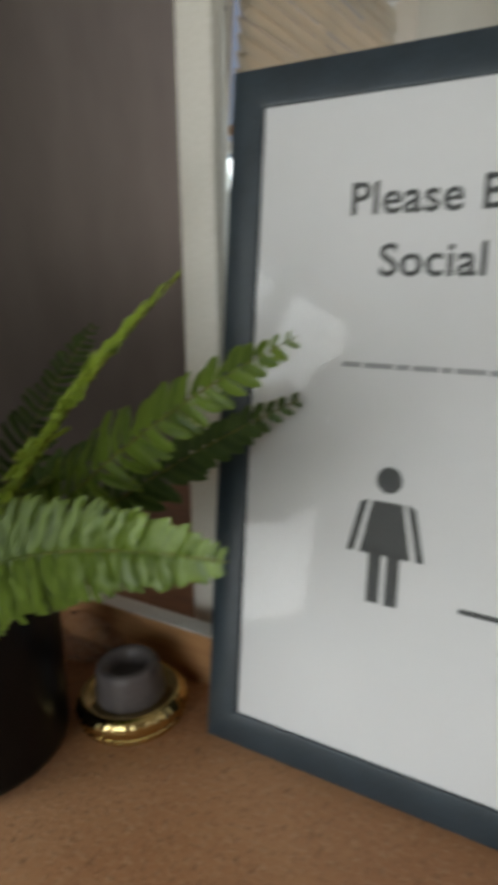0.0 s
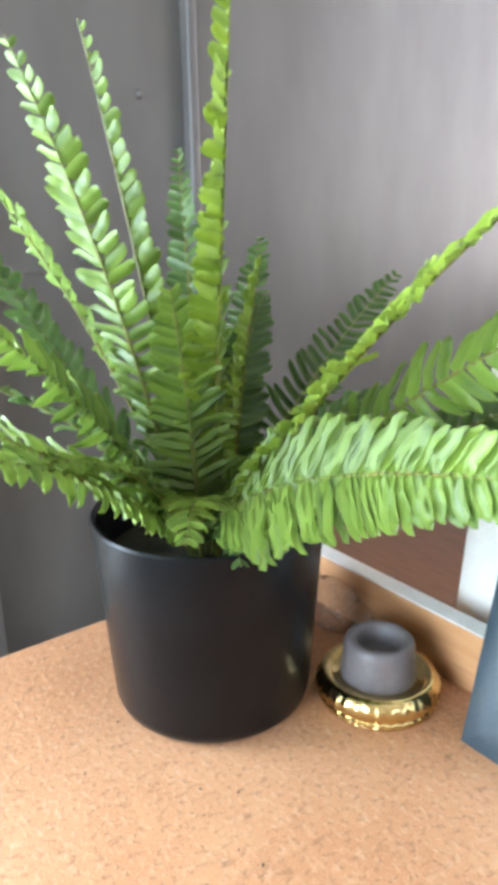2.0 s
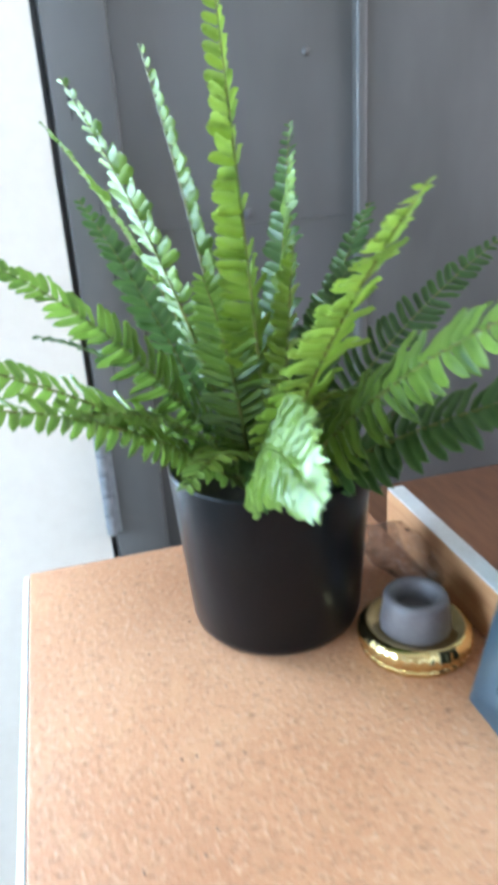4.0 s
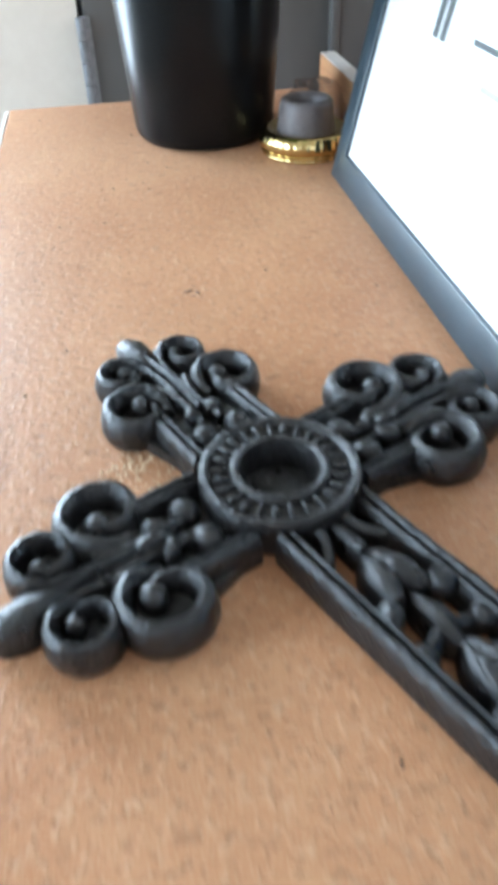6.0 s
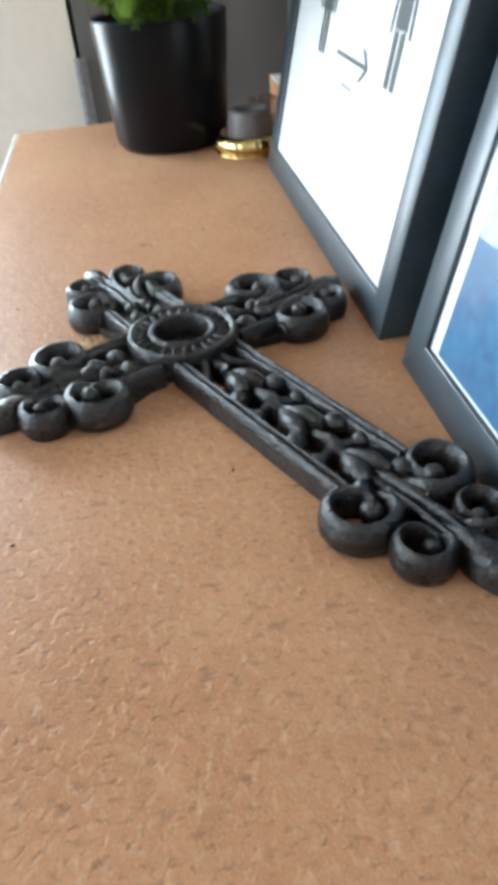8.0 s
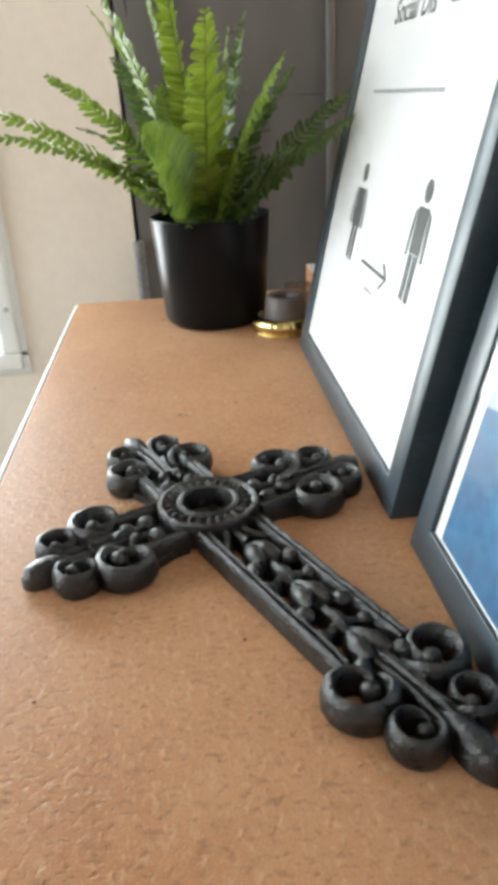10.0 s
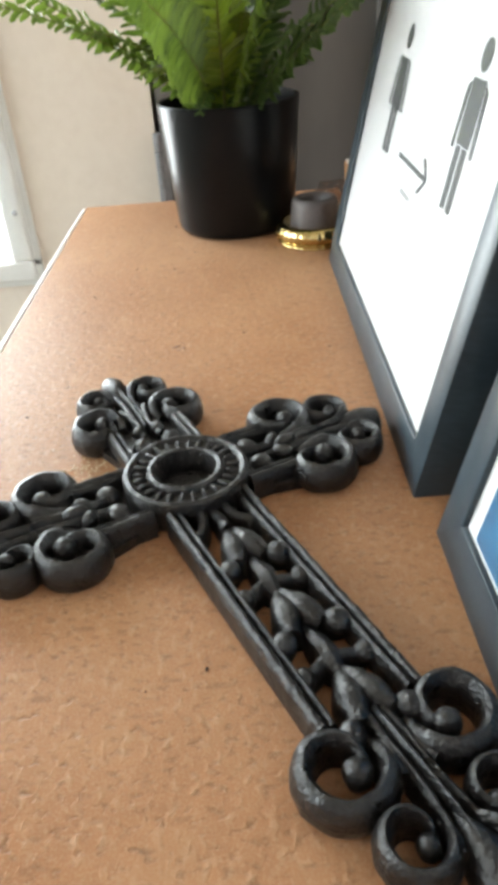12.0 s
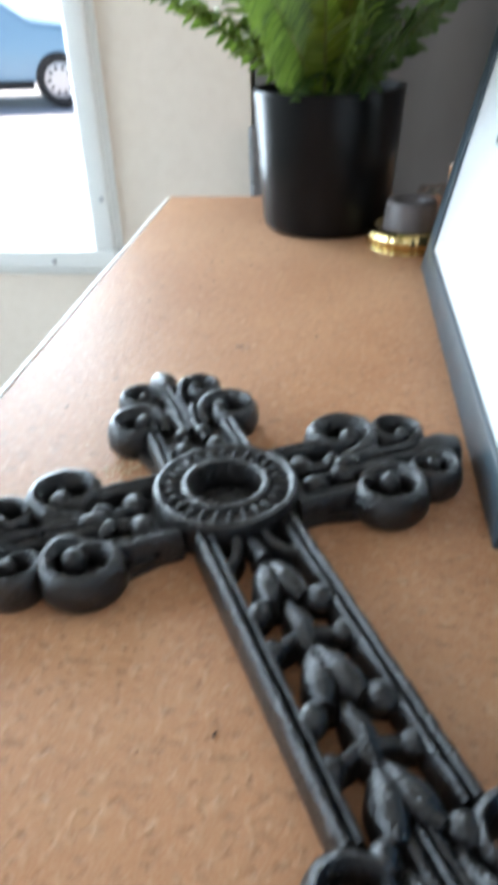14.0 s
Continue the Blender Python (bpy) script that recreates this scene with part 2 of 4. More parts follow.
def box(x0, x1, y0, y1, z0, z1, bevel=0.0, seg=2):
    bm = bmesh.new()
    bmesh.ops.create_cube(bm, size=1)
    for v in bm.verts:
        v.co = Vector(((x0 + x1) / 2 + v.co.x * (x1 - x0), (y0 + y1) / 2 + v.co.y * (y1 - y0), (z0 + z1) / 2 + v.co.z * (z1 - z0)))
    if bevel:
        bmesh.ops.bevel(bm, geom=bm.edges[:], offset=bevel, segments=seg, affect="EDGES", profile=0.5)
    return bm


def lathe(profile, seg=64, centre=(0, 0, 0)):
    """A solid of revolution about z from (radius, height) pairs; ends with radius 0 close to a point."""
    bm = bmesh.new()
    rings = []
    for r, z in profile:
        if r < 1e-6:
            rings.append([bm.verts.new((centre[0], centre[1], centre[2] + z))])
        else:
            rings.append([bm.verts.new((centre[0] + r * math.cos(a), centre[1] + r * math.sin(a), centre[2] + z))
                          for a in (2 * math.pi * k / seg for k in range(seg))])
    for a, b in zip(rings, rings[1:]):
        for k in range(seg):
            q = [a[k % len(a)], a[(k + 1) % len(a)], b[(k + 1) % len(b)], b[k % len(b)]]
            q = list(dict.fromkeys(q))
            if len(q) > 2:
                bm.faces.new(q)
    bmesh.ops.recalc_face_normals(bm, faces=bm.faces[:])
    return bm


def joined(bms):
    out = bmesh.new()
    for b in bms:
        me = bpy.data.meshes.new("tmp")
        b.to_mesh(me)
        b.free()
        out.from_mesh(me)
        bpy.data.meshes.remove(me)
    return out


def thing(name, label, category, at=(0, 0, 0), group="", kind=""):
    ob = new(name)
    ob.empty_display_size = 0.02
    ob.matrix_basis = at if isinstance(at, Matrix) else Matrix.Translation(at)
    return tagged(ob, label, category, group, kind)


def sweep(pts, widths, z0, tops, section=7):
    """A rib along plan points: flat underneath at z0, rounded on top at the given heights."""
    bm = bmesh.new()
    rings = []
    n = len(pts)
    for i, (p, w, h) in enumerate(zip(pts, widths, tops)):
        a, b = Vector(pts[max(i - 1, 0)]), Vector(pts[min(i + 1, n - 1)])
        t = (b - a).normalized()
        s = Vector((-t.y, t.x))
        ring = []
        for k in range(section):
            ang = math.pi * k / (section - 1)
            o, u = math.cos(ang), math.sin(ang)
            zz = z0 if k in (0, section - 1) else z0 + (h - z0) * (0.35 + 0.65 * u ** 0.7)
            ring.append(bm.verts.new((p[0] + s.x * o * w / 2, p[1] + s.y * o * w / 2, zz)))
        rings.append(ring)
    for a, b in zip(rings, rings[1:]):
        for k in range(section - 1):
            bm.faces.new((a[k], a[k + 1], b[k + 1], b[k]))
        bm.faces.new((a[section - 1], a[0], b[0], b[section - 1]))
    bm.faces.new(rings[0])
    bm.faces.new(rings[-1][::-1])
    bmesh.ops.recalc_face_normals(bm, faces=bm.faces[:])
    return bm


def blob(c, r, squash=(1, 1, 1), turn=0.0, u=14, v=8):
    bm = bmesh.new()
    bmesh.ops.create_uvsphere(bm, u_segments=u, v_segments=v, radius=r)
    m = Matrix.Translation(c) @ Matrix.Rotation(turn, 4, "Z") @ Matrix.Diagonal((*squash, 1))
    bmesh.ops.transform(bm, matrix=m, verts=bm.verts[:])
    return bm


# ---- the room ----
FLOOR, CEIL = -0.78, 1.55
WALL_Y = 0.36


def structure(name, bm, mat, label, smooth=None):
    return tagged(link(name, bm, mat, smooth=smooth), label, name.split("_")[0], kind="structure")


FLOORING = surface("vinyl_floor", (0.30, 0.27, 0.24), (0.38, 0.35, 0.31), 0.45, scale=4, bump=0.05)
PLASTER = surface("cream_plaster", (0.60, 0.55, 0.48), (0.66, 0.61, 0.54), 0.75, scale=5, bump=0.1)
structure("floor", box(-1.9, 1.6, -2.7, 0.46, -1.0, FLOOR), FLOORING, "plain beige vinyl floor of the porch")
structure("ceiling", box(-1.9, 1.6, -2.7, 0.46, CEIL, CEIL + 0.1), PLASTER, "plain cream plaster ceiling of the porch")
# grey painted joinery behind the plant
structure("wall_north", box(-0.103, 0.100, WALL_Y + 0.022, WALL_Y + 0.10, FLOOR, CEIL), GREY_PAINT, "dark grey gloss painted boarded wall panel")
structure("wall_corner", box(0.1065, 1.5, WALL_Y + 0.014, WALL_Y + 0.10, FLOOR, CEIL), GREY_PAINT, "dark grey painted wall beside the mirror")
structure("trim_bead", box(0.0990, 0.1085, WALL_Y + 0.0110, WALL_Y + 0.024, FLOOR, CEIL, 0.0025, 3), GREY_PAINT, "dark grey painted upright bead on the wall", 40)
structure("trim_jamb", box(-0.152, -0.1035, WALL_Y - 0.004, WALL_Y + 0.10, FLOOR, CEIL, 0.003, 2), GREY_PAINT, "chipped dark grey painted door jamb", 40)
wall_panel = bpy.data.objects["wall_north"]
for x, z, r in ((-0.0155, 0.2755, 0.0045), (0.0010, 0.2110, 0.0040), (0.058, 0.335, 0.0035)):
    part("screw_head", blob((x, WALL_Y + 0.0215, z), r, (1, 0.6, 1.1)), GREY_PAINT, wall_panel, "paint-covered screw head", 60)
part("joint_bead", box(-0.100, 0.0935, WALL_Y + 0.0214, WALL_Y + 0.0225, 0.2010, 0.2036, 0.0009), GREY_PAINT, wall_panel, "thin painted joint across the panel")
jamb = bpy.data.objects["trim_jamb"]
HINGE_PAINT = surface("greyed_hinge_paint", (0.17, 0.17, 0.18), (0.26, 0.26, 0.27), 0.5, scale=120, bump=0.2)
CRACK = surface("dark_crack", (0.012, 0.012, 0.012), (0.02, 0.02, 0.02), 0.9, scale=90, bump=0.2)
rg = random.Random(11)
for x, z0, z1, w in ((-0.1385, 0.292, 0.322, 0.0013), (-0.1215, 0.165, 0.192, 0.0011), (-0.1260, 0.192, 0.240, 0.0005), (-0.1125, 0.010, 0.042, 0.0020), (-0.1330, 0.060, 0.150, 0.0005)):
    pts = [(x + rg.uniform(-0.0007, 0.0007), z0 + (z1 - z0) * i / 7) for i in range(8)]
    bm = bmesh.new()
    lo = [bm.verts.new((px - w * math.sin(math.pi * (i + 0.4) / 7.8), WALL_Y - 0.0043, pz)) for i, (px, pz) in enumerate(pts)]
    hi = [bm.verts.new((px + w * 0.4 * math.sin(math.pi * (i + 0.4) / 7.8), WALL_Y - 0.0043, pz)) for i, (px, pz) in enumerate(pts)]
    for i in range(7):
        bm.faces.new((lo[i], lo[i + 1], hi[i + 1], hi[i]))
    ext = bmesh.ops.extrude_face_region(bm, geom=bm.faces[:])
    bmesh.ops.translate(bm, vec=(0, 0.002, 0), verts=[v for v in ext["geom"] if isinstance(v, bmesh.types.BMVert)])
    bmesh.ops.recalc_face_normals(bm, faces=bm.faces[:])
    part("crack", bm, CRACK, jamb, "dark crack in the paint")
structure("trim_rebate", box(-0.170, -0.1515, WALL_Y + 0.0402, WALL_Y + 0.10, FLOOR, CEIL), GREY_PAINT, "dark grey painted rebate behind the door edge")
structure("wall_west", joined([box(-1.9, -1.8, -2.7, 0.46, FLOOR, 0.0), box(-1.9, -1.8, -2.7, 0.46, 1.1, CEIL), box(-1.9, -1.8, -2.7, -1.3, 0.0, 1.1), box(-1.9, -1.8, 0.2, 0.46, 0.0, 1.1)]), PLASTER, "cream plaster side wall with a wide window opening")
structure("wall_south", joined([box(-1.8, 1.5, -2.7, -2.6, FLOOR, 0.3), box(-1.8, 1.5, -2.7, -2.6, 1.2, CEIL), box(-1.8, -1.1, -2.7, -2.6, 0.3, 1.2), box(0.1, 1.5, -2.7, -2.6, 0.3, 1.2)]), PLASTER, "unseen cream plaster end wall with an added window opening")
structure("wall_east", joined([box(1.5, 1.6, -2.7, 0.46, FLOOR, 0.0), box(1.5, 1.6, -2.7, 0.46, 1.1, CEIL), box(1.5, 1.6, -2.7, -1.0, 0.0, 1.1), box(1.5, 1.6, 0.1, 0.46, 0.0, 1.1)]), PLASTER, "unseen cream plaster wall with an added window opening behind the mirror")
structure("wall_door_side", box(-1.8, -1.005, WALL_Y, WALL_Y + 0.1, FLOOR, CEIL), PLASTER, "cream plaster wall beside the door")
structure("wall_over_door", box(-1.005, -0.152, WALL_Y, WALL_Y + 0.1, 1.26, CEIL), PLASTER, "cream plaster wall above the door")
structure("ledge", box(0.0365, 0.60, -0.9, WALL_Y + 0.0135, -0.10, -0.072, 0.002), BROWN_BOARD, "dark brown varnished ledge below the mirror")


def window(name, x0, x1, y0, y1, z0, z1, bars, along):
    ob = thing(name, "unseen white framed window with glazing bars and clear panes", "window", kind="structure")
    w, d = 0.06, 0.05
    def strip(a0, a1, b0, b1, nm):
        bm = box(x0 - d / 2, x0 + d / 2, a0, a1, b0, b1, 0.005) if along == "y" else box(a0, a1, y0 - d / 2, y0 + d / 2, b0, b1, 0.005)
        part(nm, bm, UPVC, ob, smooth=40)
    lo, hi = (y0, y1) if along == "y" else (x0, x1)
    strip(lo, hi, z0, z0 + w, "window_frame")
    strip(lo, hi, z1 - w, z1, "window_frame")
    strip(lo + w, hi - w, z0 + (z1 - z0) * 0.62, z0 + (z1 - z0) * 0.62 + w * 0.7, "transom")
    for k in range(bars + 2):
        c = lo + (hi - lo - w) * k / (bars + 1)
        strip(c, c + w, z0 + w, z1 - w, "mullion")
    return ob


window("window_side", -1.85, -1.85, -1.3, 0.2, 0.0, 1.1, 3, "y")
# unseen far window, added to house the fill lamp
window("window_far", 1.55, 1.55, -1.0, 0.1, 0.0, 1.1, 1, "y")
# unseen rear window, made up to frame the weak fill lamp
window("window_rear", -1.1, 0.1, -2.65, -2.65, 0.3, 1.2, 1, "x")

# unseen blind, added to break up reflections of the side window lamp
blind = thing("window_blind", "unseen half lowered white slatted blind added in the side window", "blind")
part("head_rail", box(-1.84, -1.80, -1.22, 0.12, 1.05, 1.09, 0.004), UPVC, blind)
for k in range(12):
    z = 1.02 - k * 0.034
    bm = box(-1.835, -1.805, -1.22, 0.12, z, z + 0.003)
    bmesh.ops.rotate(bm, cent=(-1.82, 0, z), matrix=Matrix.Rotation(radians(35), 3, "Y"), verts=bm.verts[:])
    part("slat", bm, UPVC, blind)

# ---- the entrance door ----
door = thing("door_1", "cream painted entrance door with a white framed glass panel, closed", "door", kind="structure")
DX0, DX1, DZ0, DZ1 = -1.0, -0.1575, FLOOR + 0.01, 1.25
GX0, GX1, GZ0, GZ1 = -0.84, -0.350, -0.100, 0.80
part("leaf", joined([box(DX0, GX0, WALL_Y, WALL_Y + 0.04, DZ0, DZ1), box(GX1, DX1, WALL_Y, WALL_Y + 0.04, DZ0, DZ1),
                     box(GX0, GX1, WALL_Y, WALL_Y + 0.04, DZ0, GZ0), box(GX0, GX1, WALL_Y, WALL_Y + 0.04, GZ1, DZ1)]), CREAM, door)
B = 0.022
for x0, x1, z0, z1 in ((GX0 - B, GX1 + B, GZ0 - B, GZ0 + 0.004), (GX0 - B, GX1 + B, GZ1 - 0.004, GZ1 + B), (GX0 - B, GX0 + 0.004, GZ0 + 0.004, GZ1 - 0.004), (GX1 - 0.004, GX1 + B, GZ0 + 0.004, GZ1 - 0.004)):
    part("window_frame", box(x0, x1, WALL_Y - 0.012, WALL_Y + 0.002, z0, z1, 0.004, 3), UPVC, door, "white plastic glazing bead", 40)
    part("outer_rim", box(x0 - 0.008 if x1 - x0 > 0.1 or x0 < -0.6 else x0, x1 + 0.008 if x1 - x0 > 0.1 or x0 > -0.6 else x1, WALL_Y - 0.004, WALL_Y + 0.001, z0 - (0.008 if z0 < 0 else 0), z1 + (0.008 if z1 > 0.5 else 0), 0.0015), UPVC, door, smooth=40)
glass = part("pane", box(GX0, GX1, WALL_Y + 0.016, WALL_Y + 0.020, GZ0, GZ1), PANE, door)
glass.visible_shadow = False
for x, z in ((GX1 + 0.0135, -0.036), (GX1 - 0.058, GZ0 - 0.0115), (GX1 + 0.0135, 0.30), (GX1 + 0.0135, 0.6), (-0.6, GZ0 - 0.0115), (-0.78, GZ0 - 0.0115)):
    part("screw", blob((x, WALL_Y - 0.012, z), 0.0035, (1, 0.5, 1)), STEEL, door, "dull steel screw head", 60)
part("panel_groove", box(-0.93, -0.36, WALL_Y - 0.003, WALL_Y + 0.001, -0.325, -0.318, 0.001), CREAM, door)
for x0, x1, z0, z1 in ((GX0 + 0.004, GX1 - 0.004, 0.436, 0.450), (-0.602, -0.588, 0.450, GZ1 - 0.004)):
    part("glazing_bar", box(x0, x1, WALL_Y - 0.0085, WALL_Y - 0.002, z0, z1, 0.002), UPVC, door, smooth=40)
# blind on the upper glass
door_blind = thing("door_blind", "white slatted blind over the upper door glass", "blind")
part("head_rail", box(-0.845, -0.345, WALL_Y - 0.030, WALL_Y - 0.013, 0.795, 0.820, 0.003), UPVC, door_blind)
part("bottom_rail", box(-0.845, -0.345, WALL_Y - 0.027, WALL_Y - 0.015, 0.452, 0.466, 0.003), PINE, door_blind, "wooden bottom rail")
for k in range(15):
    z = 0.482 + k * 0.0205
    bm = box(-0.840, -0.352, WALL_Y - 0.034, WALL_Y - 0.009, z, z + 0.0014)
    bmesh.ops.rotate(bm, cent=(0, WALL_Y - 0.0215, z), matrix=Matrix.Rotation(radians(74 + 3 * math.sin(k * 2.1)), 3, "X"), verts=bm.verts[:])
    part("slat", bm, SLAT, door_blind)
part("ladder_cord", box(-0.7005, -0.6995, WALL_Y - 0.0235, WALL_Y - 0.0225, 0.46, 0.80), UPVC, door_blind)
part("ladder_cord", box(-0.4905, -0.4895, WALL_Y - 0.0235, WALL_Y - 0.0225, 0.46, 0.80), UPVC, door_blind)
# hinge on the jamb
hinge = part("hinge", box(-0.1575, -0.146, WALL_Y - 0.0075, WALL_Y - 0.003, -0.060, 0.040, 0.0008), HINGE_PAINT, door, "dull painted steel butt hinge", 40)
for k in range(5):
    z0 = -0.060 + k * 0.020
    part("knuckle", lathe([(0, z0 + 0.0004), (0.0042, z0 + 0.0004), (0.0046, z0 + 0.001), (0.0046, z0 + 0.019), (0.0042, z0 + 0.0196), (0, z0 + 0.0196)], 16, (-0.1555, WALL_Y - 0.009, 0)), HINGE_PAINT, hinge, smooth=40)

# ---- outside the door ----
PAVING = surface("pale_concrete", (0.55, 0.55, 0.54), (0.66, 0.66, 0.65), 0.8, scale=0.8, bump=0.1, fine=30)
structure("ground", box(-400, 400, -400, 800, -1.3, -1.0), PAVING, "pale concrete yard running off to the horizon")

CAR_BLUE = plain("blue_car_paint", (0.24, 0.44, 0.58), 0.25, coat=1.0)
TYRE = surface("tyre_rubber", (0.02, 0.02, 0.02), (0.035, 0.035, 0.035), 0.8, scale=20, bump=0.1)
ALLOY = plain("silver_wheel", (0.6, 0.6, 0.62), 0.3, metal=0.8)
CAR_GLASS = plain("dark_car_glass", (0.02, 0.025, 0.03), 0.05)
RED_LENS = plain("red_lens", (0.55, 0.03, 0.04), 0.2, coat=1.0)


def make_car(at):
    ob = thing("car", "blue hatchback car with silver wheels parked on the concrete", "car", at)
    outline = [(-2.05, 0.28), (-2.08, 0.62), (-1.98, 0.95), (-1.55, 1.40), (-0.4, 1.46), (0.35, 1.38), (1.0, 0.98), (1.75, 0.86), (2.02, 0.66), (2.05, 0.30)]
    bm = bmesh.new()
    rows = []
    for y, inset in ((-0.84, 0.06), (-0.78, 0.0), (0.78, 0.0), (0.84, 0.06)):
        rows.append([bm.verts.new((x * (1 - inset * 0.15), y * (1 - max(0, z - 0.9) * 0.28), z - (inset if z > 0.9 else 0))) for x, z in outline])
    for a, b in zip(rows, rows[1:]):
        for k in range(len(a)):
            bm.faces.new((a[k], a[(k + 1) % len(a)], b[(k + 1) % len(a)], b[k]))
    bm.faces.new(rows[0][::-1])
    bm.faces.new(rows[-1])
    bmesh.ops.recalc_face_normals(bm, faces=bm.faces[:])
    bmesh.ops.bevel(bm, geom=bm.edges[:], offset=0.05, segments=2, affect="EDGES", profile=0.5)
    part("body", bm, CAR_BLUE, ob, smooth=50)
    for s in (-1, 1):
        for x0, x1 in ((-1.35, -0.42), (-0.34, 0.5)):
            bm = box(x0, x1, s * 0.735 - 0.02, s * 0.735 + 0.02, 0.98, 1.30, 0.015)
            part("side_window", bm, CAR_GLASS, ob, smooth=40)
        part("sill", box(-0.9, 0.95, s * 0.83 - 0.03, s * 0.83 + 0.03, 0.22, 0.32, 0.02), TYRE, ob, smooth=40)
        part("rear_lamp", box(-2.10, -1.98, s * 0.68 - 0.09, s * 0.68 + 0.09, 0.70, 0.95, 0.02), RED_LENS, ob, "red rear lamp", 40)
        for x in (-1.28, 1.30):
            wheel = part("wheel", lathe([(0.2, -0.09), (0.27, -0.10), (0.31, -0.07), (0.315, 0), (0.31, 0.07), (0.27, 0.10), (0.2, 0.09)], 40), TYRE, ob, "black tyre", 40)
            wheel.matrix_basis = Matrix.Translation((x, s * 0.78, 0.315)) @ Matrix.Rotation(radians(90), 4, "X")
            rim = [lathe([(0, -0.085), (0.06, -0.095), (0.20, -0.075), (0.215, -0.085), (0.215, 0.085), (0.20, 0.075), (0.06, 0.095), (0, 0.085)], 40)]
            part("rim", joined(rim), ALLOY, wheel, "silver wheel trim", 40)
            for k in range(10):
                a = 2 * math.pi * k / 10
                for zz in (-0.088, 0.088):
                    part("slot", blob((0.14 * math.cos(a), 0.14 * math.sin(a), zz), 0.022, (1.3, 0.8, 0.3), a, 10, 6), TYRE, wheel)
    return ob


make_car(pose(-4.88, 9.82, -1.0, 0, 0, 4))

# ---- the cabinet top ----
TX0, TX1, TY0, TY1 = -0.2195, 0.0350, -1.05, 0.2070
cabinet = thing("cabinet", "low cabinet with a brown fibreboard top and white edging", "cabinet")
part("top", box(TX0, TX1, TY0, TY1, -0.016, 0.0, 0.0012), MDF, cabinet, "worn brown fibreboard top")
part("edging", box(TX0 - 0.0035, TX0 - 0.0002, TY0, TY1 - 0.004, -0.018, 0.0002, 0.0008), WHITE_EDGE, cabinet, "thin white edging strip")
part("body", box(TX0 + 0.012, TX1, TY0 + 0.01, TY1 - 0.01, FLOOR, -0.0165), CARCASS, cabinet)
for x, y, r, a in ((-0.1085, -0.1365, 0.0030, 0.5), (-0.1040, -0.1385, 0.0022, 1.9), (-0.1065, -0.1415, 0.0016, 2.7)):
    part("scuff", blob((x, y, 0.0), r, (1.0, 0.42, 0.10), a), BROWN_BOARD, cabinet, "small dark scar in the board", 60)
lip = thing("upstand_strip", "raw pine strip with a white painted top standing along the board", "wood strip")
part("strip", box(0.0358, 0.0485, -0.95, 0.172, -0.016, 0.0335, 0.0008), PINE, lip)
part("painted_edge", box(0.0362, 0.0482, -0.95, 0.172, 0.0336, 0.0346, 0.0004), WHITE_EDGE, lip, "white painted top edge")

# ---- mirror ----
LEAN = radians(13)


def leaning(x, y, z=0.0, lean=LEAN):
    """Local x runs along the wall towards the room's near end, local y up the slope, local z out of the face."""
    m = Matrix(((0, math.sin(lean), -math.cos(lean)), (-1, 0, 0), (0, math.cos(lean), math.sin(lean)))).to_4x4()
    return Matrix.Translation((x, y, z)) @ m


def frame_bars(w, h, bar, depth, mat, parent, bevel=0.0012, name="frame_bar"):
    """Four mitred bars round an opening; the face stands at local z = 0, the back at -depth."""
    corners = [(0, 0), (w, 0), (w, h), (0, h)]
    inner = [(bar, bar), (w - bar, bar), (w - bar, h - bar), (bar, h - bar)]
    for k in range(4):
        a, b, c, d = corners[k], corners[(k + 1) % 4], inner[(k + 1) % 4], inner[k]
        bm = bmesh.new()
        lo = [bm.verts.new((*p, -depth)) for p in (a, b, c, d)]
        hi = [bm.verts.new((*p, 0)) for p in (a, b, c, d)]
        bm.faces.new(lo[::-1])
        bm.faces.new(hi)
        for i in range(4):
            bm.faces.new((lo[i], lo[(i + 1) % 4], hi[(i + 1) % 4], hi[i]))
        bmesh.ops.recalc_face_normals(bm, faces=bm.faces[:])
        edges = [e for e in bm.edges if all(abs(v.co.z) < 1e-6 for v in e.verts)]
        keep = [e for e in edges if {tuple(round(q, 5) for q in v.co.xy) for v in e.verts} in ({tuple(round(q, 5) for q in a), tuple(round(q, 5) for q in b)}, {tuple(round(q, 5) for q in c), tuple(round(q, 5) for q in d)})]
        bmesh.ops.bevel(bm, geom=keep, offset=bevel, segments=2, affect="EDGES", profile=0.5)
        part(name, bm, mat, parent, smooth=40)


mirror = thing("mirror", "tall mirror in an off-white frame leaning behind the pictures", "mirror", leaning(0.0580, 0.0580, -0.0716, radians(6.0)))
frame_bars(1.05, 1.30, 0.026, 0.02, MIRROR_WOOD, mirror, 0.003)
part("mirror_glass", box(0.020, 1.03, 0.020, 1.28, -0.012, -0.008), MIRROR, mirror, "silvered mirror glass")
part("backing", box(0.004, 1.046, 0.004, 1.296, -0.022, -0.0145), MIRROR_WOOD, mirror)

# ---- pictures ----


def flat(pts, z):
    bm = bmesh.new()
    lo = [bm.verts.new((x, y, z)) for x, y in pts]
    hi = [bm.verts.new((x, y, z + 0.0002)) for x, y in pts]
    n = len(pts)
    bm.faces.new(lo[::-1])
    bm.faces.new(hi)
    for i in range(n):
        bm.faces.new((lo[i], lo[(i + 1) % n], hi[(i + 1) % n], hi[i]))
    bmesh.ops.recalc_face_normals(bm, faces=bm.faces[:])
    return bm


def rect(x0, x1, y0, y1):
    return [(x0, y0), (x1, y0), (x1, y1), (x0, y1)]


